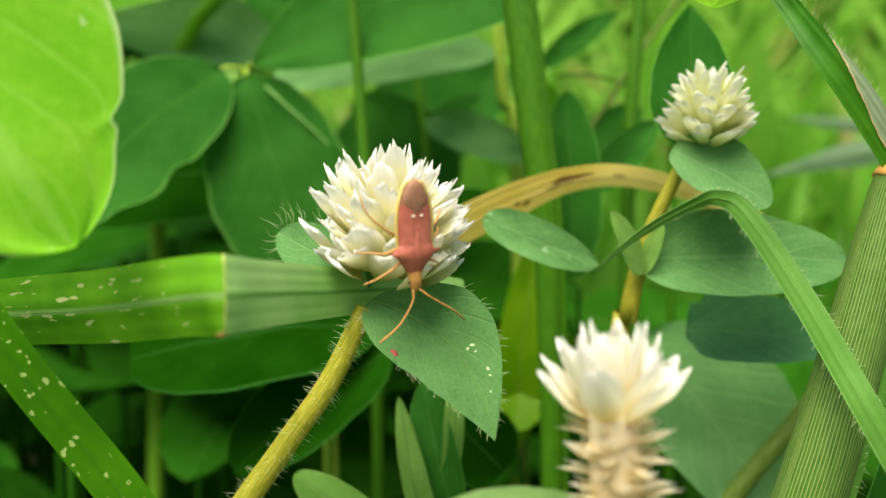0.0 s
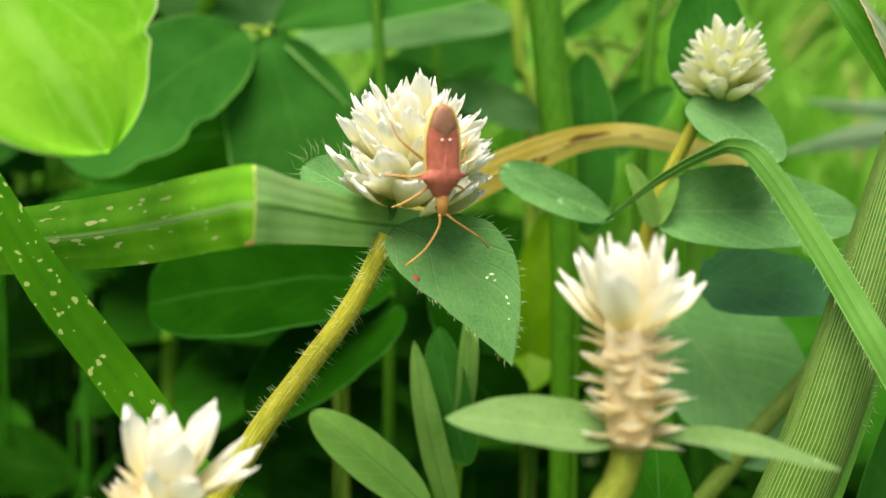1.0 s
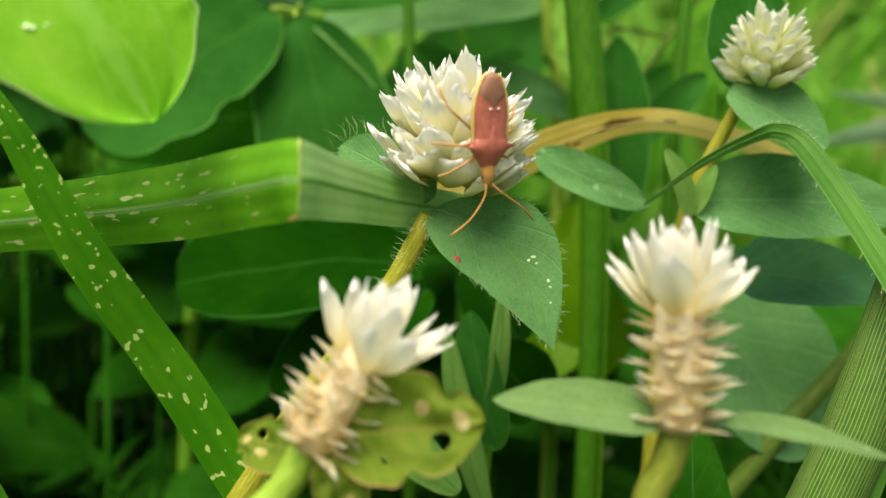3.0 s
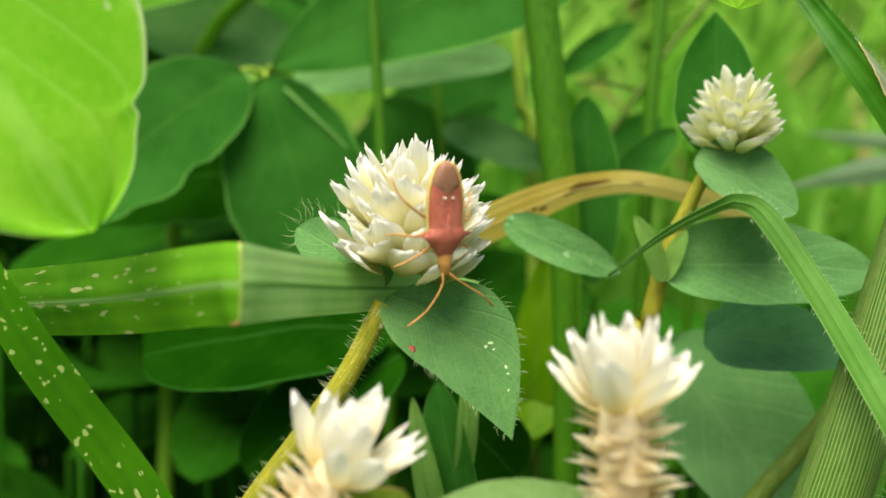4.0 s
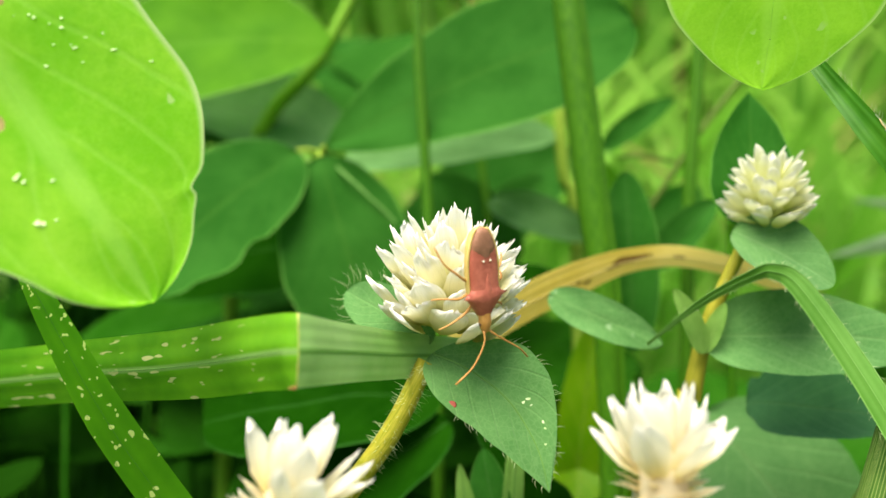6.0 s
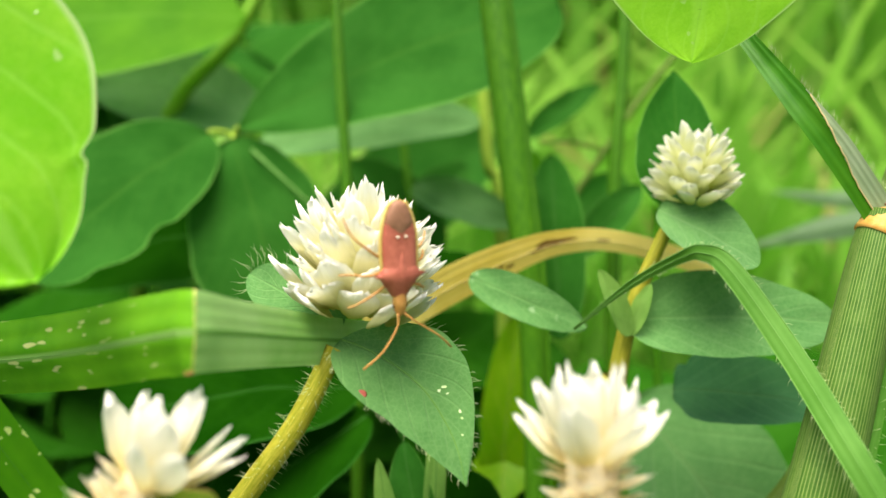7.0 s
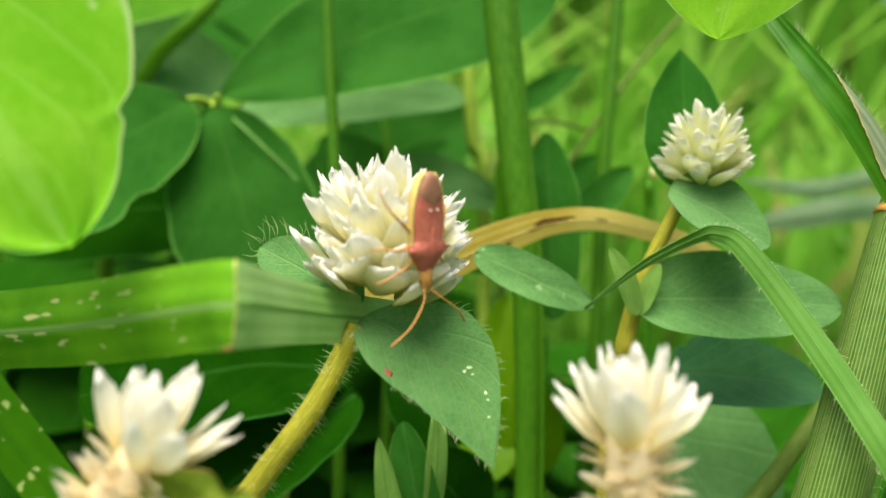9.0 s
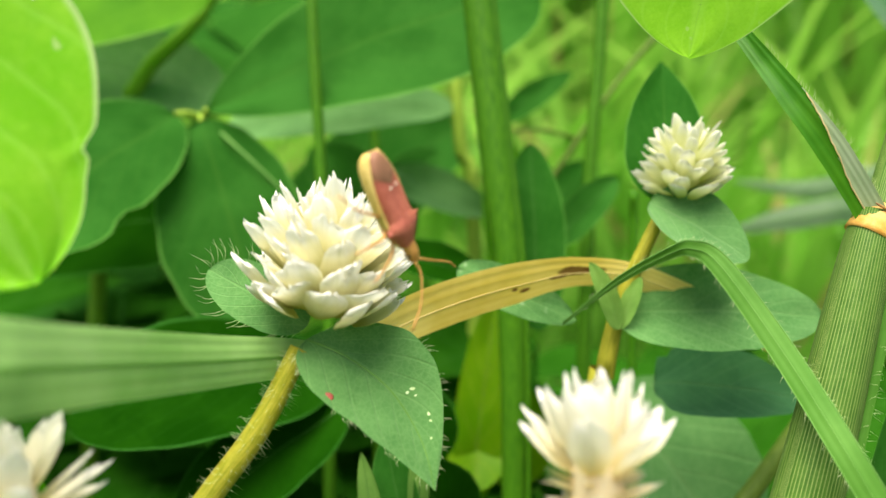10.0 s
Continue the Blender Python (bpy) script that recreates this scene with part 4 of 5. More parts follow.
def right_culm():
    base = (2.21, 6.00, -2.23)
    t = thing("grass_plant", base, "thick ribbed grass culm with a straw-coloured node and one leaf", "grass")
    pts = [(3.46, 6.21, 0.34), (3.35, 6.19, -0.04), (3.08, 6.15, -1.07), (2.80, 6.11, -2.03), (2.20, 6.22, -4.24), (1.50, 6.36, -10.21)]
    part("culm", Shape().tube(pts, [0.15, 0.18, 0.215, 0.235, 0.24, 0.24], 28), CANE_RIBBED, t)
    sheath = [Vector(p) + Vector((0.19 + 0.012 * i, -0.10, 0.05)) for i, p in enumerate(pts[:5])]
    edge = part("sheath_edge", blade_shape(sheath, [0.02, 0.09, 0.10, 0.10, 0.10], [(0.8, -0.4, 0.2)] * 5, keel=0.3), BLADE_FOLD, t, "pale margin of the leaf sheath")
    part("hairs", hairs(Shape(), [p + Vector((0.045, -0.02, 0)) for p in sheath[:4]], 0.01, 170, 0.075, rng, 0.0016), HAIR, edge, kind="stuff")
    top = [(3.86, 6.36, 1.30), (3.66, 6.28, 0.75), (3.52, 6.22, 0.38), (3.49, 6.21, 0.28)]
    part("upper_culm", Shape().tube(top, [0.11, 0.12, 0.13, 0.14], 18), CANE_RIBBED, t)
    part("hairs", hairs(Shape(), [Vector(p) + Vector((-0.09, -0.03, 0)) for p in top[:3]], 0.02, 60, 0.06, rng, 0.0014), HAIR, t, kind="stuff")
    ring = part("node_ring", Shape().tube([(3.56, 6.20, 0.36), (3.48, 6.20, 0.30), (3.40, 6.20, 0.17)], [0.10, 0.158, 0.178], 18), ORANGE_NODE, t, "orange straw-coloured node, browned at its rim")
    part("brown_rim", Shape().tube([(3.37, 6.07, 0.40), (3.43, 6.05, 0.36), (3.49, 6.05, 0.33), (3.55, 6.08, 0.32)], [0.006, 0.012, 0.010, 0.004], 8), STAIN, ring)
    pts = [(3.37, 6.14, 0.33), (3.04, 6.08, 0.77), (2.81, 6.15, 1.11), (2.54, 6.45, 1.67), (2.26, 6.90, 2.36)]
    m = 24
    full = blade_shape(pts, [0.20, 0.21, 0.19, 0.12, 0.06], [(0.8, -0.4, 0.5)] * 5, keel=0.25, smooth=12, m=m)

    def crease(u):
        return 0.42 + 1.35 * max(0.0, u - 0.10) + 0.03 * noise.noise(Vector((u * 40, 3.1, 0)))

    green, flap = Shape(), Shape()
    green.v, green.uv, green.f = full.v, full.uv, full.f
    flap.uv = full.uv
    flap.v = [tuple(Vector(p) + Vector((0.0, -0.03, 0.0)) * max(0.0, uv[1] - crease(uv[0]) + 0.02)) for p, uv in zip(full.v, full.uv)]
    folded = {f for f in full.f if sum(full.uv[k][1] for k in f) / 4 > crease(sum(full.uv[k][0] for k in f) / 4)}
    green.f = [f for f in full.f if f not in folded]
    flap.f = [f for f in full.f if f in folded]
    leaf = part("leaf", green, BLADE_DARK, t, "green grass leaf with a fringe of hairs")
    part("turned_flap", flap, BLADE_UNDER, leaf, "pale grey-green underside turned up")
    fold = []
    for i in range(len(full.v) // (m + 1)):
        u = full.uv[i * (m + 1)][0]
        if crease(u) < 0.98:
            fold.append(Vector(full.v[i * (m + 1) + round(crease(u) * m)]) + Vector((0, -0.006, 0)))
    part("dry_edge", Shape().tube(fold, [0.006, 0.004, 0.005, 0.003], 6, 1), STRAW, leaf, "dry straw-coloured torn edge")
    part("hairs", rim_hairs(Shape(), full, m, 120, 0.055, rng, 0.0014, False), HAIR, leaf, kind="stuff")
    return t


def culm(pts, r, label, material=CANE):
    """An upright stalk with the edge of its leaf sheath running up one side."""
    t = thing("grass_plant", pts[-1], label, "grass", "grass culms")
    part("culm", Shape().tube(pts, r, 14), material, t)
    off = Vector((r[0] * 0.80, -r[0] * 0.45, 0))
    part("sheath_edge", Shape().tube([Vector(p) + off for p in pts], [k * 0.22 for k in r], 6), CANE, t, "paler edge of the leaf sheath")
    return t


# ---- broad leaves ----
def broad_leaf(base, tip, width, face, material, label, name="broad_leaf", **kw):
    return leafy(name, "lamina", leaf_shape(base, tip, width, face, **kw), 10, material, base, label, "leaf", rib=RIB_DEEP, r=0.004)


def big_leaf():
    base, tip = (-3.90, 4.48, 2.79), (-1.80, 4.81, -0.24)
    sh = leaf_shape(base, tip, 1.78, (0.15, -0.9, 0.7), p=0.95, q=0.63, cup=0.08, arch=0.03, n=240, m=130, seed=8,
                    notches=((0.872, 0.012, -1, 0.10), (0.91, 0.035, -1, 0.07), (0.74, 0.10, -1, -0.05), (0.60, 0.20, 1, -0.07), (0.88, 0.06, 1, 0.10), (0.657, 0.014, 1, 0.08)),
                    holes=((0.585, 0.50, 0.052, 0.17, 0), (0.560, 0.61, 0.028, 0.12, 0), (0.628, 0.37, 0.016, 0.10, 0), (0.642, 0.22, 0.016, 0.09, 1), (0.655, 0.90, 0.040, 0.06, 1), (0.454, 0.63, 0.015, 0.06, 1), (0.469, -0.25, 0.014, 0.05, 1), (0.47, -0.45, 0.012, 0.05, 0), (0.565, 0.38, 0.010, 0.06, 0)))
    t = leafy("broad_leaf", "lamina", sh, 130, LEAF_BRIGHT, base, "big bright yellow-green leaf with chewed holes and pale specks", "leaf", rib=RIB_BRIGHT, r=0.002)
    lam = [o for o in t.children if o.name.startswith("lamina")][0]
    dry = Shape()
    dry.v, dry.uv, dry.f = sh.v, sh.uv, sh.rim
    part("dry_rim", dry, DRY_PATCH, lam, "brown dried rim round the chewed holes")
    r = random.Random(77)
    for s0, v0, size in [(0.735, 0.30, 0.026), (0.745, 0.28, 0.018), (0.762, 0.12, 0.024), (0.81, 0.40, 0.03), (0.815, 0.37, 0.022), (0.82, 0.28, 0.018)] + [(r.uniform(0.42, 0.62), r.uniform(-0.75, -0.25), r.uniform(0.008, 0.016)) for _ in range(22)] + [(0.66, -0.85, 0.016)]:
        part("pale_speck", blob(sh, 240, 130, s0, v0, size, (0.15, -0.9, 0.7), r.uniform(0.6, 1.6)), SPECK, lam)
    return t


def top_leaf():
    sh = leaf_shape((2.03, 5.30, 3.10), (2.12, 6.36, 1.43), 1.78, (-0.1, -1.0, -0.4), p=0.5, q=0.74, cup=0.12, arch=0.03, n=60, m=40, seed=9, holes=((0.80, 0.02, 0.014, 0.03, 0), (0.805, -0.05, 0.012, 0.03, 1)))
    t = leafy("broad_leaf", "lamina", sh, 40, LEAF_BRIGHT, (2.03, 5.30, 3.10), "bright yellow-green leaf with a tiny hole", "leaf", rib=RIB_BRIGHT, r=0.002)
    dry = Shape()
    dry.v, dry.uv, dry.f = sh.v, sh.uv, sh.rim
    part("dry_rim", dry, DRY_PATCH, t.children[0], "dry brown spot")
    return t


def background_leaves():
    n0 = (-2.24, 11.60, 1.77)
    t = thing("clover_weed", n0, "broad-leaved green weed with leaflets joined at one point", "plant")
    part("stalk", Shape().tube([n0, (-1.95, 12.10, 1.10), (-1.41, 12.60, -0.66), (-1.06, 12.80, -9.85)], [0.03, 0.05, 0.09, 0.12], 10), STALK_GREEN, t)
    for b, tp, w, f, m, p, q, cuts in (((-2.12, 11.24, 1.80), (1.90, 10.83, 3.45), 2.05, (0.1, -1, 0.5), LEAF_MID, 0.80, 0.45, ()),
                                       ((-2.20, 11.24, 1.66), (-1.30, 10.70, -0.90), 1.75, (0.1, -1, 0.3), LEAF_MID, 0.55, 0.42, ()),
                                       ((-2.52, 11.26, 1.74), (-4.30, 10.20, -0.12), 1.85, (-0.2, -1, 0.3), LEAF_MID, 0.50, 0.42, ((0.52, 0.07, -1, 0.16), (0.80, 0.05, -1, 0.10))),
                                       ((-2.28, 12.24, 3.54), (-5.76, 12.47, 3.46), 2.2, (0.1, -1, 0.4), LEAF_LIME, 0.62, 0.42, ())):
        part("leaflet", leaf_shape(b, tp, w, f, p=p, q=q, cup=0.12, arch=0.05, seed=len(t.children), notches=cuts), m, t)
    for end in ((-2.12, 11.24, 1.80), (-2.20, 11.24, 1.66), (-2.52, 11.26, 1.74)):
        part("petiolule", Shape().tube([n0, Vector(n0).lerp(Vector(end), 0.6) + Vector((0, -0.05, 0.02)), end], [0.045, 0.035, 0.03], 8), STALK_GREEN, t)
    part("leaf_stalk", Shape().tube([n0, (-1.75, 11.00, 1.35), (-1.25, 10.95, 0.90), (-0.80, 10.95, 0.45)], [0.018, 0.018, 0.016, 0.016], 8), RIB_SOFT, t)
    culm([(-1.93, 13.00, 4.84), (-2.62, 13.00, 3.46), (-3.44, 13.00, 2.43), (-3.90, 13.20, 0.60), (-4.10, 13.40, -9.20)], [0.10, 0.11, 0.12, 0.12, 0.12], "soft green leaf stalk leaning over", STALK_SOFT)
    broad_leaf((-2.20, 13.40, 2.40), (-4.70, 13.20, 2.80), 1.35, (0, -1, 0.4), LEAF_HAIRY, "bluish green leaf blurred by distance", p=0.5, q=0.5, seed=31)
    broad_leaf((-1.90, 12.90, 0.55), (-5.20, 12.40, 0.05), 1.9, (0, -0.9, 0.6), LEAF_SHADE_DEEP, "green broad leaf, its colour darkened for shade", p=0.5, q=0.45, seed=32)
    broad_leaf((1.95, 6.90, -3.90), (1.88, 7.05, -2.22), 0.62, (0.0, -1, 0.3), LEAF_SHADE, "upright green leaf, coloured dark for shade", p=0.4, q=0.6, seed=33)
    broad_leaf((0.34, 7.60, -3.44), (-0.14, 7.70, -1.68), 0.28, (-0.5, -0.9, 0.2), LEAF_SHOOT, "pale green leaf folded along its midrib", p=0.55, q=0.65, seed=34, fold=0.5)
    broad_leaf((0.30, 7.75, -2.60), (0.36, 7.80, -1.36), 0.20, (0.3, -1, 0.2), LEAF_SHOOT, "narrow pale green young leaf", p=0.4, q=0.5, seed=35, fold=0.4)
    culm([(0.33, 7.82, -2.30), (0.22, 7.85, -4.00), (0.10, 8.00, -9.40)], [0.06, 0.07, 0.08], "slim green weed stalk", STALK_SOFT)
    for b, tip, w, m, seed in (((0.55, 13.4, 0.30), (-0.95, 13.0, 1.62), 1.15, LEAF_MID, 41), ((0.10, 12.6, 1.25), (1.60, 12.2, 0.70), 0.62, LEAF_HAIRY, 42), ((1.95, 12.0, -0.60), (1.70, 12.0, 1.75), 0.75, LEAF_LIME, 43),
                               ((-0.20, 14.0, 0.20), (0.95, 13.6, 1.75), 0.95, LEAF_MID, 44), ((2.10, 13.4, 0.30), (3.30, 13.0, 1.55), 0.85, LEAF_MID, 45), ((2.10, 10.6, 0.20), (2.85, 10.4, 1.05), 0.45, LEAF_MID, 46), ((-1.50, 15.0, 0.10), (1.50, 14.6, 2.40), 2.0, LEAF_MID, 48)):
        broad_leaf(b, tip, w, (-0.1, -1, 0.3), m, "green weed leaf blurred behind the flower", p=0.5, q=0.55, seed=seed)
    broad_leaf((3.66, 7.05, -3.20), (4.36, 7.00, -0.55), 0.62, (0.1, -0.9, 0.4), LEAF_MID, "bright green leaf beside the ribbed culm", p=0.4, q=0.6, seed=47)
    culm([(4.40, 8.50, -1.20), (3.70, 8.40, -2.08), (3.00, 8.40, -2.98), (2.20, 8.50, -4.60), (1.60, 8.60, -9.40)], [0.08, 0.09, 0.10, 0.10, 0.10], "olive brown weed stalk leaning over", STALK_DULL)
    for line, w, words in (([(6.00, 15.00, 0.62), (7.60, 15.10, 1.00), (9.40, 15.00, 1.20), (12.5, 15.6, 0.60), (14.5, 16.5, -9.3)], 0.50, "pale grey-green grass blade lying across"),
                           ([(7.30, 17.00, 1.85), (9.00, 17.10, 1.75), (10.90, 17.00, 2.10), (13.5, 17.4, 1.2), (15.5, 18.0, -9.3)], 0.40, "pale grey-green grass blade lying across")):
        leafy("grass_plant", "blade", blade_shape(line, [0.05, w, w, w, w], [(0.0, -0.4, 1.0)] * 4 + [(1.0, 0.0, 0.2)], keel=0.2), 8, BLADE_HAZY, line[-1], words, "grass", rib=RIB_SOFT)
    broad_leaf((-0.41, 9.60, -1.27), (-2.95, 9.00, -1.58), 1.5, (0, -0.8, 0.7), LEAF_SHADE_DEEP, "green broad leaf, its colour darkened for shade", p=0.5, q=0.4)
    broad_leaf((-0.31, 9.40, -1.55), (-1.88, 9.00, -2.74), 0.95, (-0.2, -0.9, 0.5), LEAF_SHADE_DEEP, "green oval leaf, its colour darkened for shade", p=0.45, q=0.45, seed=3)
    broad_leaf((1.10, 12.50, 2.25), (-2.05, 12.20, 1.72), 0.85, (0, -1, 0.4), LEAF_HAIRY, "mid green leaf behind the stems", p=0.5, q=0.5, seed=4)
    broad_leaf((1.17, 10.60, -2.95), (1.39, 10.40, -0.51), 0.62, (-0.1, -1, 0.1), LEAF_YELLOW, "small yellow-green leaf lit from behind", p=0.5, q=0.5, seed=5)
    broad_leaf((1.33, 10.80, -1.78), (1.19, 10.20, -2.63), 0.8, (-0.1, -1, 0.4), LEAF_YELLOW, "small yellow-green leaf lit from behind", p=0.4, q=0.5, seed=6)
    broad_leaf((1.85, 10.90, -2.75), (1.62, 10.50, -1.45), 0.85, (0.1, -1, 0.3), LEAF_YELLOW, "small yellow-green leaf lit from behind", p=0.45, q=0.5, seed=16)
    broad_leaf((2.56, 8.20, -1.12), (3.85, 7.90, -1.22), 0.74, (0.0, -0.9, 0.6), LEAF_BLUE, "bluish dark green leaf with a chewed end", p=0.22, q=0.45, seed=7, notches=((0.03, 0.04, 1, 0.35), (0.07, 0.03, -1, 0.25)))
    broad_leaf((2.42, 9.20, -1.34), (3.63, 8.60, -2.96), 1.7, (0.1, -0.9, 0.6), LEAF_HAIRY, "large matt green leaf low down", p=0.45, q=0.5, seed=8)
    broad_leaf((0.11, 10.50, 0.08), (1.19, 10.20, -0.20), 0.5, (0, -1, 0.5), LEAF_SHADE_DEEP, "green leaf behind the flower", p=0.45, q=0.45, seed=10)
    broad_leaf((1.72, 9.40, -0.74), (1.67, 9.80, 1.31), 0.65, (-0.2, -1, 0.1), LEAF_MID, "narrow deep green leaf standing upright", p=0.5, q=0.6, seed=11)
    broad_leaf((0.38, 7.60, -2.77), (0.08, 8.00, -1.59), 0.45, (-0.4, -0.9, 0.2), LEAF_MID, "pale green narrow leaf from below", p=0.5, q=0.6, seed=12)
    broad_leaf((0.04, 7.20, -3.02), (-1.01, 7.45, -2.28), 0.42, (-0.3, -0.6, 0.7), LEAF_SHOOT, "curved green leaf low in the weeds", p=0.5, q=0.5, seed=13, fold=0.5)
    broad_leaf((0.74, 9.60, -2.16), (0.10, 9.60, -1.27), 0.8, (0, -1, 0.4), LEAF_SHADE_DEEP, "green round leaf, its colour darkened for shade", p=0.4, q=0.4, seed=14)
    broad_leaf((0.93, 9.00, -2.74), (0.32, 8.60, -2.05), 0.8, (0, -1, 0.4), LEAF_SHADE_DEEP, "green round leaf, its colour darkened for shade", p=0.4, q=0.4, seed=15)
    broad_leaf((6.45, 12.27, 4.94), (7.82, 11.90, 2.69), 1.1, (0.2, -0.9, 0.6), LEAF_BLUE, "bluish green leaf hanging in from above", seed=21)
    broad_leaf((-6.22, 6.69, -1.55), (-4.84, 6.74, -2.71), 0.95, (0.1, -0.9, 0.5), LEAF_SHADE_DEEP, "green leaf with a chewed margin, its colour darkened for shade", seed=22, notches=((0.5, 0.05, -1, 0.3),))
    broad_leaf((1.85, 13.22, 2.15), (2.95, 13.07, 2.95), 0.42, (0.0, -1, 0.3), LEAF_MID, "dark narrow leaf between the stems", seed=23)
    bud = thing("flower_bud", (2.60, 8.89, 0.58), "small pale green flower bud half hidden behind leaves", "flower")
    part("bud", Shape().ball((2.96, 9.85, 0.95), ((0.3, 0, 0.95), (0.95, 0, -0.3), (0, 1, 0)), (0.10, 0.08, 0.08)), BRACT_FAR, bud)
    part("stalk", Shape().tube([(2.88, 9.86, 0.84), (2.93, 9.99, -0.18), (3.10, 10.40, -6.88)], [0.05, 0.05, 0.05], 8), CANE_DARK, bud)
    culm([(0.87, 9.30, 3.71), (0.99, 9.30, 2.72), (1.24, 9.30, 0.87), (1.39, 9.30, -0.36), (1.50, 9.40, -2.86), (1.63, 9.60, -9.94)], [0.17, 0.18, 0.18, 0.15, 0.13, 0.13], "thick green grass culm standing upright")
    culm([(-0.91, 10.60, 4.23), (-0.82, 10.60, 2.75), (-0.66, 10.60, 0.78), (-0.49, 10.60, -1.82), (-0.42, 10.80, -9.03)], [0.06, 0.065, 0.07, 0.07, 0.07], "thin green grass culm standing upright")
    culm([(-0.43, 13.10, 6.10), (-0.21, 13.00, 2.94), (0.01, 13.00, 1.65), (0.14, 13.00, -0.08), (0.18, 13.20, -8.40)], [0.05, 0.06, 0.06, 0.07, 0.07], "thin green grass culm standing upright")
    culm([(0.84, 12.60, 5.87), (1.09, 12.50, 2.83), (1.21, 12.50, 1.59), (1.42, 12.50, 0.34), (1.64, 12.60, -8.86)], [0.07, 0.08, 0.1, 0.1, 0.1], "soft yellow-green stalk among the weeds", STALK_GREEN)
    culm([(2.82, 11.00, 3.95), (2.76, 11.00, 2.49), (2.66, 11.00, 0.30), (2.65, 11.20, -8.62)], [0.08, 0.08, 0.09, 0.09], "thin green grass culm standing upright")
    dry = culm([(4.35, 12.00, 3.83), (3.31, 12.00, 2.56), (2.36, 12.00, 1.12), (1.68, 12.30, 0.17), (1.45, 12.40, -8.72)], [0.035, 0.04, 0.045, 0.045, 0.045], "thin brown dry stalk leaning over", STALK_DULL)
    part("side_twig", Shape().tube([(1.86, 11.90, 1.81), (2.26, 11.90, 1.84), (2.80, 12.00, 1.75)], [0.018, 0.028, 0.03], 7), STALK_DULL, dry)


# ---- the bug ----
def shield_bug():
    """Built with its head towards -z, its back towards -y, at the origin of its thing."""
    t = thing("shield_bug", (0, 0, 0), "reddish-brown shield bug clinging head down to the flower", "insect")
    X, Y, Z = Vector((1, 0, 0)), Vector((0, 1, 0)), Vector((0, 0, 1))

    def shell(rings, lo=0.0, hi=math.pi, steps=16):
        """Flattish arched plates: rings of (z, half width, height, base)."""
        rows, uvs = [], []
        for i, (z, w, h, y0) in enumerate(rings):
            qs = [lo + (hi - lo) * k / steps for k in range(steps + 1)]
            rows.append([Vector((-w * math.cos(q), y0 - h * max(0.0, math.sin(q)) ** 0.62, z)) for q in qs])
            uvs.append([(i / (len(rings) - 1), k / steps) for k in range(steps + 1)])
        return Shape().grid(rows, uvs)

    body = [(0.352, 0.014), (0.340, 0.044), (0.312, 0.066), (0.262, 0.089), (0.19, 0.110), (0.11, 0.121), (0.03, 0.122), (-0.04, 0.120), (-0.10, 0.114), (-0.16, 0.094), (-0.21, 0.066), (-0.25, 0.046)]
    rows, uvs = [], []
    for i, (z, w) in enumerate(body):
        rows.append([Vector((w * math.cos(q), -0.012 - (0.012 if math.sin(q) > 0 else 0.115) * math.sin(q) * min(1, w / 0.08), z)) for q in [2 * math.pi * k / 24 for k in range(24)]])
        uvs.append([(i / 11, k / 24) for k in range(24)])
    belly = part("belly", Shape().grid(rows, uvs, wrap=True), SHELL_PALE, t, "pale ochre belly and side margin")
    for sgn in (-1, 1):
        part("side_margin", Shape().tube([(sgn * w * 0.985, -0.020, z) for z, w in body[1:10]], [0.010, 0.012, 0.012, 0.010], 8, 3), SHELL_PALE, belly, "pale yellow side margin")
    for lo, hi in ((0.03, 1.60), (1.54, 3.11)):
        part("forewing", shell([(0.225, 0.093, 0.050, -0.016), (0.15, 0.107, 0.053, -0.016), (0.08, 0.113, 0.055, -0.016), (0.0, 0.111, 0.060, -0.016), (-0.08, 0.110, 0.066, -0.016)], lo, hi), SHELL, t)
    part("wing_membrane", shell([(0.349, 0.010, 0.020, -0.012), (0.338, 0.036, 0.034, -0.014), (0.312, 0.057, 0.044, -0.015), (0.265, 0.081, 0.051, -0.016), (0.215, 0.0965, 0.0545, -0.016), (0.185, 0.084, 0.056, -0.016), (0.155, 0.035, 0.0575, -0.016)]), SHELL_DARK, t, "dull brown wing membrane")
    part("scutellum", shell([(0.045, 0.006, 0.061, -0.016), (0.01, 0.022, 0.065, -0.016), (-0.035, 0.042, 0.069, -0.016), (-0.08, 0.060, 0.072, -0.016)], 0.25, 2.89), SHELL, t)
    pro = part("pronotum", shell([(-0.055, 0.110, 0.068, -0.012), (-0.085, 0.128, 0.076, -0.012), (-0.112, 0.140, 0.080, -0.010), (-0.14, 0.120, 0.078, -0.008), (-0.175, 0.094, 0.070, -0.004), (-0.21, 0.068, 0.060, 0.0), (-0.24, 0.052, 0.050, 0.0)], 0.0, math.pi, 18), SHELL, t)
    for sgn in (-1, 1):
        part("shoulder_spine", Shape().spike((sgn * 0.112, -0.030, -0.112), (sgn * 0.178, -0.042, -0.104), 0.026, 8), SHELL, pro)
    head = part("head", Shape().ball((0, -0.018, -0.275), (Z, X, Y), (0.098, 0.046, 0.042)), LIMB, t, "ochre head")
    for sgn in (-1, 1):
        part("eye", Shape().ball((sgn * 0.040, -0.022, -0.305), (X, Y, Z), (0.011, 0.011, 0.013), 6, 10), EYE, head)
        part("ivory_dot", Shape().ball((sgn * 0.027, -0.0745, 0.131), (X, Y, Z), (0.0105, 0.003, 0.009), 6, 10), IVORY, t, "tiny ivory dot")
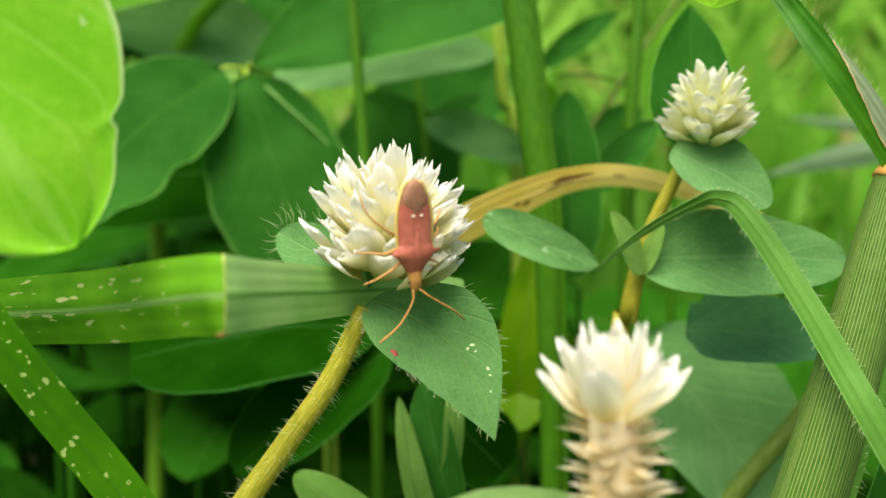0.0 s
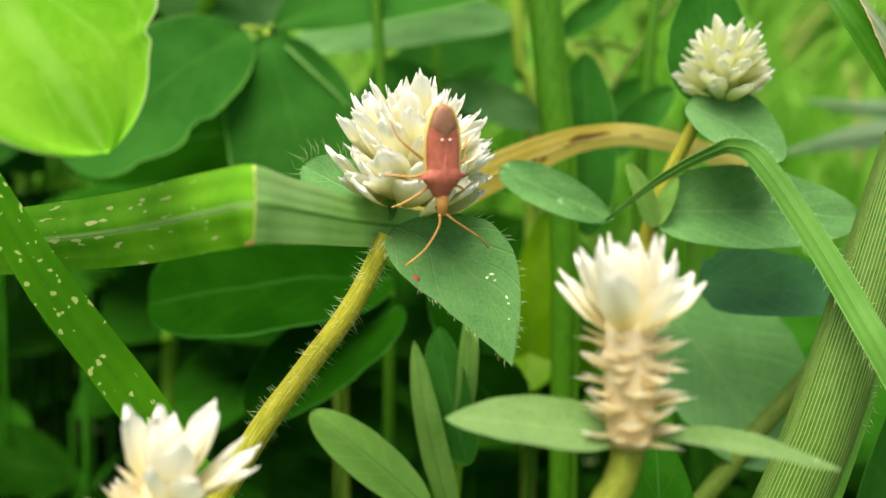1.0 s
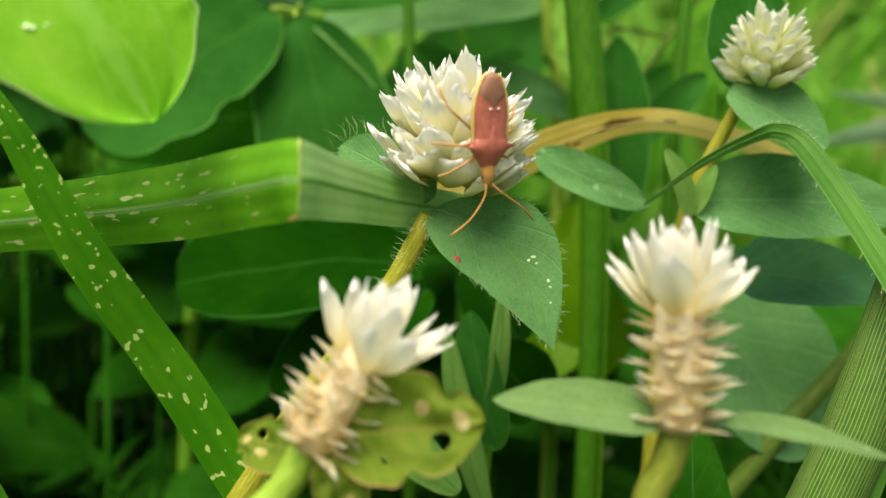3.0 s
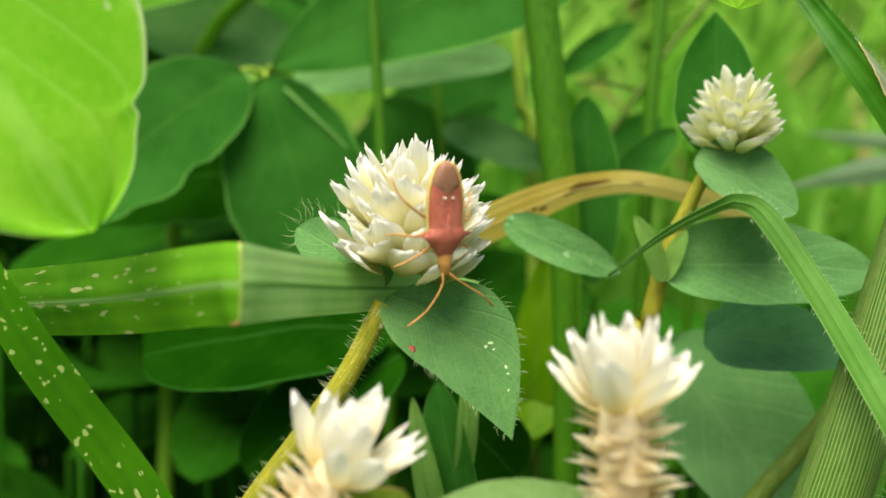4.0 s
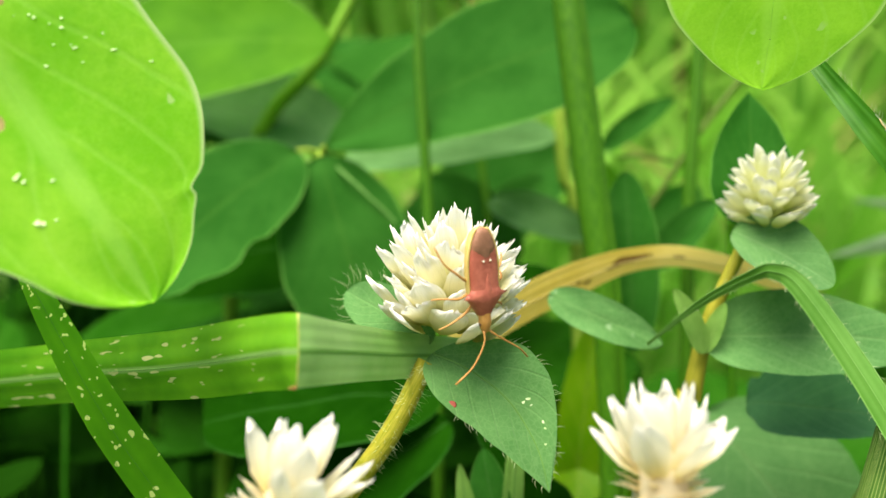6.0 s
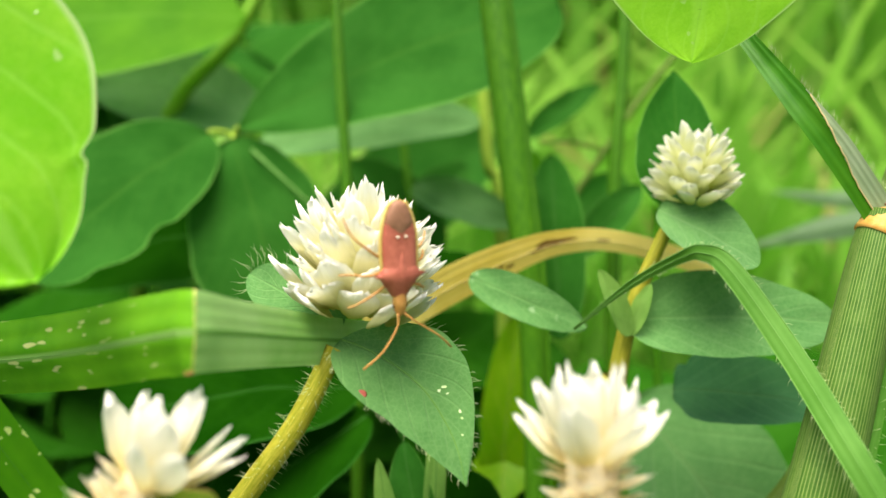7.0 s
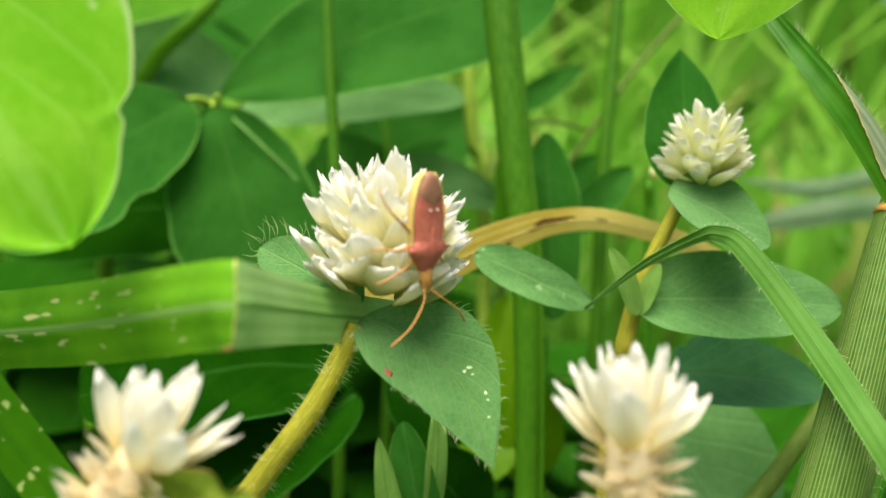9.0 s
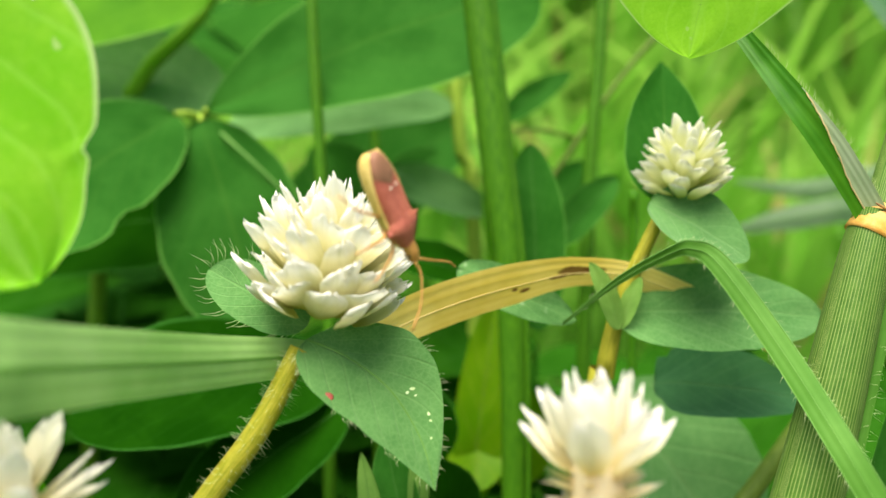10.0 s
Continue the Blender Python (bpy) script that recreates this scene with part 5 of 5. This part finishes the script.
    for pts in ([(-0.02, -0.03, -0.35), (-0.035, -0.05, -0.43), (-0.13, -0.05, -0.57), (-0.25, -0.01, -0.68)], [(0.02, -0.03, -0.35), (0.09, -0.06, -0.41), (0.25, -0.05, -0.52), (0.36, 0.0, -0.62)]):
        part("antenna", Shape().tube(pts, [0.009, 0.006, 0.006, 0.007], 7, 4), LIMB, t)
    for pts in ([(-0.06, 0.03, -0.17), (-0.15, -0.01, -0.21), (-0.25, 0.02, -0.27), (-0.32, 0.05, -0.30)], [(0.06, 0.03, -0.17), (0.14, 0.01, -0.19), (0.19, 0.05, -0.22), (0.21, 0.08, -0.23)],
                [(-0.08, 0.04, -0.09), (-0.20, -0.02, -0.10), (-0.30, 0.02, -0.09), (-0.37, 0.05, -0.09)], [(0.08, 0.04, -0.07), (0.16, 0.01, -0.03), (0.20, 0.06, 0.0), (0.21, 0.09, 0.01)],
                [(-0.08, 0.04, -0.02), (-0.19, -0.03, 0.05), (-0.30, -0.02, 0.15), (-0.34, 0.02, 0.26)], [(0.08, 0.04, 0.0), (0.16, 0.02, 0.05), (0.21, 0.06, 0.10), (0.23, 0.09, 0.13)]):
        part("leg", Shape().tube(pts, [0.011, 0.009, 0.0065, 0.005], 7, 4), LIMB, t)
    return t


flower = main_flower()
spent_right = right_spent_flower()
spent_left = left_spent_flower()
flower_far = far_flower()
blade_long = long_blade()
blade_scarred = scarred_blade()
shaded_blade()
blade_dry = dry_blade()
blade_folded = folded_blade()
culm_right = right_culm()
leaf_big = big_leaf()
leaf_top = top_leaf()
background_leaves()
bug = shield_bug()


def sway(ob, rows):
    """Moves a thing by small steps in centimetres from where it stands."""
    rest = Matrix.Translation(ob.location)
    walk(ob, [(t, Matrix.Translation(Vector((x, y, z)) * CM) @ rest @ pose(0, 0, 0, 0, sum(tilt), 0)) for t, x, y, z, *tilt in rows])


def motions():
    sway(flower, [(0, 0.01, -0.01, -0.04), (0.5, -0.00, 0.00, -0.03), (1, 0.02, -0.00, -0.01), (1.5, 0.02, 0.01, -0.01), (2, 0.02, 0.01, -0.00), (2.2, 0.02, -0.00, -0.00), (3.3, 0.03, -0.02, -0.02), (3.5, 0.02, -0.01, -0.02), (4, 0.02, -0.01, -0.04), (4.5, 0.01, 0.00, -0.04), (5, 0.08, 0.00, 0.00), (5.5, 0.01, 0.02, 0.04), (6, -0.01, 0.01, 0.03), (6.2, -0.02, 0.01, 0.02), (7.3, -0.05, -0.01, 0.03), (7.5, -0.05, -0.00, 0.03), (8, -0.05, -0.00, 0.03), (8.5, -0.03, -0.01, 0.03), (9, -0.02, -0.01, 0.01)] + [(9.2, -0.15, 0, 0.12), (9.4, -0.20, -0.02, 0.03), (9.6, -0.22, -0.02, 0.0), (10, -0.23, -0.02, 0.0)])
    sway(spent_right, [(0, 0.02, -0.05, 0.01), (0.5, 0.04, -0.08, 0.01), (1, 0.01, -0.06, 0.03), (1.5, 0.01, -0.04, 0.02), (2, 0.04, -0.02, -0.00), (2.2, 0.03, -0.01, -0.00), (3.3, 0.01, -0.01, 0.01), (3.5, 0.00, -0.01, 0.01), (4, -0.02, 0.01, 0.01), (4.5, -0.02, 0.02, 0.01), (5, -0.02, 0.03, 0.01), (5.5, -0.00, 0.01, -0.04), (6, 0.02, 0.03, 0.00), (6.2, 0.02, 0.03, 0.00), (7.3, 0.00, 0.03, -0.00), (7.5, -0.01, 0.03, -0.00), (8, -0.02, 0.02, -0.01), (8.5, -0.03, 0.01, -0.01), (9, -0.03, 0.03, -0.02), (9.5, -0.03, 0.01, -0.01), (10, -0.02, 0.01, -0.02)])
    sway(flower_far, [(0, -0.02, 0.01, 0.03), (0.5, -0.03, 0.01, 0.02), (1, -0.03, 0.01, 0.01), (1.5, -0.04, 0.02, -0.01), (2, -0.04, 0.03, -0.01), (2.2, -0.04, 0.02, -0.01), (3.3, -0.02, 0.01, -0.01), (3.5, -0.01, 0.01, -0.01), (4, 0.01, -0.00, 0.01), (4.5, 0.01, -0.00, 0.02), (5, 0.01, 0.00, -0.02), (5.5, 0.03, -0.00, -0.04), (6, 0.03, -0.01, -0.02), (6.2, 0.02, -0.00, -0.01), (7.3, 0.01, -0.01, 0.00), (7.5, 0.03, -0.02, 0.00), (8, 0.02, -0.02, 0.01), (8.5, 0.01, -0.02, 0.01), (9, 0.01, -0.01, 0.01), (9.5, 0.01, -0.01, 0.01), (10, 0.03, -0.02, 0.01)])
    sway(leaf_big, [(0, 0.01, 0.02, -0.01), (0.5, 0.00, 0.02, -0.00), (1, 0.00, 0.01, 0.01), (1.5, 0.01, 0.01, 0.01), (2, -0.00, -0.00, 0.02), (2.2, 0.00, -0.00, 0.02), (3.3, 0.00, -0.00, 0.01), (3.5, 0.00, -0.00, 0.00), (4, 0.01, -0.00, -0.01), (4.5, -0.01, -0.01, -0.02), (5, -0.06, -0.05, 0.02), (5.5, -0.09, -0.06, -0.00), (6, -0.05, -0.03, 0.01), (6.2, -0.05, -0.02, 0.00), (7.3, -0.00, -0.00, 0.00), (7.5, 0.00, 0.00, 0.00), (8, 0.02, 0.01, -0.02), (8.5, 0.06, 0.02, -0.01), (9, 0.05, 0.02, -0.01), (9.5, 0.05, 0.02, -0.02), (10, 0.03, 0.03, -0.02)])
    sway(blade_long, [(0, 0.00, 0.01, -0.00), (0.5, -0.01, 0.01, 0.00), (1, -0.00, 0.00, -0.00), (1.5, -0.00, 0.00, -0.01), (2, -0.01, -0.00, -0.01), (2.2, -0.02, -0.00, -0.01), (3.3, -0.02, -0.01, -0.01), (3.5, -0.02, -0.01, -0.01), (4, -0.01, -0.01, -0.01), (4.5, -0.02, -0.01, -0.01), (5, 0.01, 0.00, 0.01), (5.5, 0.06, 0.01, 0.04), (6, -0.01, -0.00, 0.00), (6.2, -0.00, -0.00, 0.00), (7.3, -0.00, -0.00, 0.01), (7.5, -0.00, -0.00, 0.01), (8, 0.03, 0.00, 0.02), (8.5, 0.02, 0.00, 0.00), (9, 0.02, 0.00, -0.01)] + [(9.2, -0.16, -0.15, 0.20), (9.4, -0.60, -0.50, 0.02), (9.6, -0.68, -0.70, -0.10), (10, -0.66, -0.70, -0.10)])
    sway(blade_dry, [(0, -0.00, -0.01, 0.03), (0.5, -0.00, -0.01, 0.02), (1, 0.00, -0.01, 0.01), (1.5, 0.01, -0.01, 0.01), (2, 0.01, -0.01, 0.01), (2.2, 0.01, -0.01, 0.01), (3.3, -0.01, 0.01, 0.01), (3.5, -0.00, 0.01, 0.01), (4, -0.01, 0.01, 0.01), (4.5, -0.01, 0.01, -0.00), (5, 0.01, 0.01, -0.01), (5.5, 0.03, 0.00, -0.02), (6, 0.02, 0.00, -0.02), (6.2, 0.01, 0.00, -0.02), (7.3, -0.00, 0.00, -0.01), (7.5, -0.00, 0.00, -0.01), (8, -0.01, 0.00, -0.01), (8.5, -0.03, 0.01, -0.01), (9, -0.02, 0.00, -0.01)] + [(9.2, 0, -0.4, -0.02, 0), (9.4, 0.02, -0.9, -0.07, 4), (9.6, 0.04, -1.2, -0.19, 9), (10, 0.05, -1.2, -0.19, 9)])
    rest = Vector((-0.74, 4.79, -0.69)) - Vector((0.15, 0, 0))
    tips = [(0, (-1.34, 4.84, -1.91)), (0.5, (-1.35, 4.78, -1.78)), (1, (-1.38, 4.71, -1.51)), (1.5, (-1.08, 4.75, -0.98)), (2, (-0.74, 4.79, -0.69)), (2.2, (-0.70, 4.82, -0.66)),
            (3.3, (-0.55, 4.78, -1.01)), (3.5, (-0.51, 4.84, -0.99)), (4, (-0.47, 4.90, -1.00)), (4.5, (-0.67, 4.75, -0.89)), (5, (-0.80, 4.68, -1.08)), (5.5, (-0.80, 4.73, -1.02)),
            (6, (-1.00, 4.76, -0.80)), (6.2, (-1.07, 4.79, -0.71)), (7.3, (-1.34, 4.99, -0.77)), (7.5, (-1.45, 5.07, -0.88)), (8, (-1.43, 5.13, -0.88)), (8.5, (-1.57, 5.26, -0.91)),
            (9, (-1.39, 5.03, -0.77)), (9.2, (-1.49, 5.01, -0.63)), (9.5, (-1.82, 5.02, -0.85)), (10, (-1.92, 5.05, -0.87))]
    sway(spent_left, [(t, *(Vector(p) - rest)) for t, p in tips])
    # where its dots are, and how it is turned: nod, roll, turn
    dots = [(0, (0.03, 5.52, -0.07), 10, -6, 24), (0.5, (0.02, 5.50, -0.07), 10, -6, 24), (1, (0.06, 5.49, -0.05), 10, -6, 24), (1.5, (0.07, 5.52, -0.05), 10, -6, 24), (2, (0.07, 5.54, -0.00), 10, -6, 24),
            (2.2, (0.06, 5.54, -0.01), 10, -6, 24), (3.3, (0.09, 5.52, 0.01), 10, -6, 24), (3.5, (0.10, 5.51, 0.01), 10, -6, 24), (4, (0.10, 5.50, 0.00), 10, -6, 24), (4.5, (0.09, 5.50, 0.00), 10, -7, 24),
            (5, (0.18, 5.55, 0.03), 10, -15, 38), (5.5, (0.18, 5.49, 0.06), 10, -15, 38), (6, (0.08, 5.48, 0.07), 10, -11, 34), (6.2, (0.07, 5.46, 0.07), 10, -7, 24), (7.3, (0.05, 5.48, 0.07), 10, -7, 24),
            (7.5, (0.04, 5.48, 0.08), 10, -7, 24), (8, (0.03, 5.50, 0.08), 10, -7, 29), (8.5, (0.05, 5.52, 0.07), 10, -9, 34), (9, (0.06, 5.55, 0.06), 10, -9, 36), (9.2, (0.01, 5.49, 0.23), 4, -12, 46),
            (9.4, (-0.02, 5.38, 0.37), -4, -33, 52), (9.6, (-0.00, 5.26, 0.29), -4, -33, 52), (9.8, (-0.01, 5.25, 0.29), -4, -33, 52), (10, (-0.02, 5.23, 0.32), -4, -33, 52)]
    walk(bug, [(t, Matrix.Translation(Vector(p) * CM) @ pose(0, 0, 0, rx, ry, rz) @ pose(0, 0.00074, -0.00131)) for t, p, rx, ry, rz in dots])


motions()
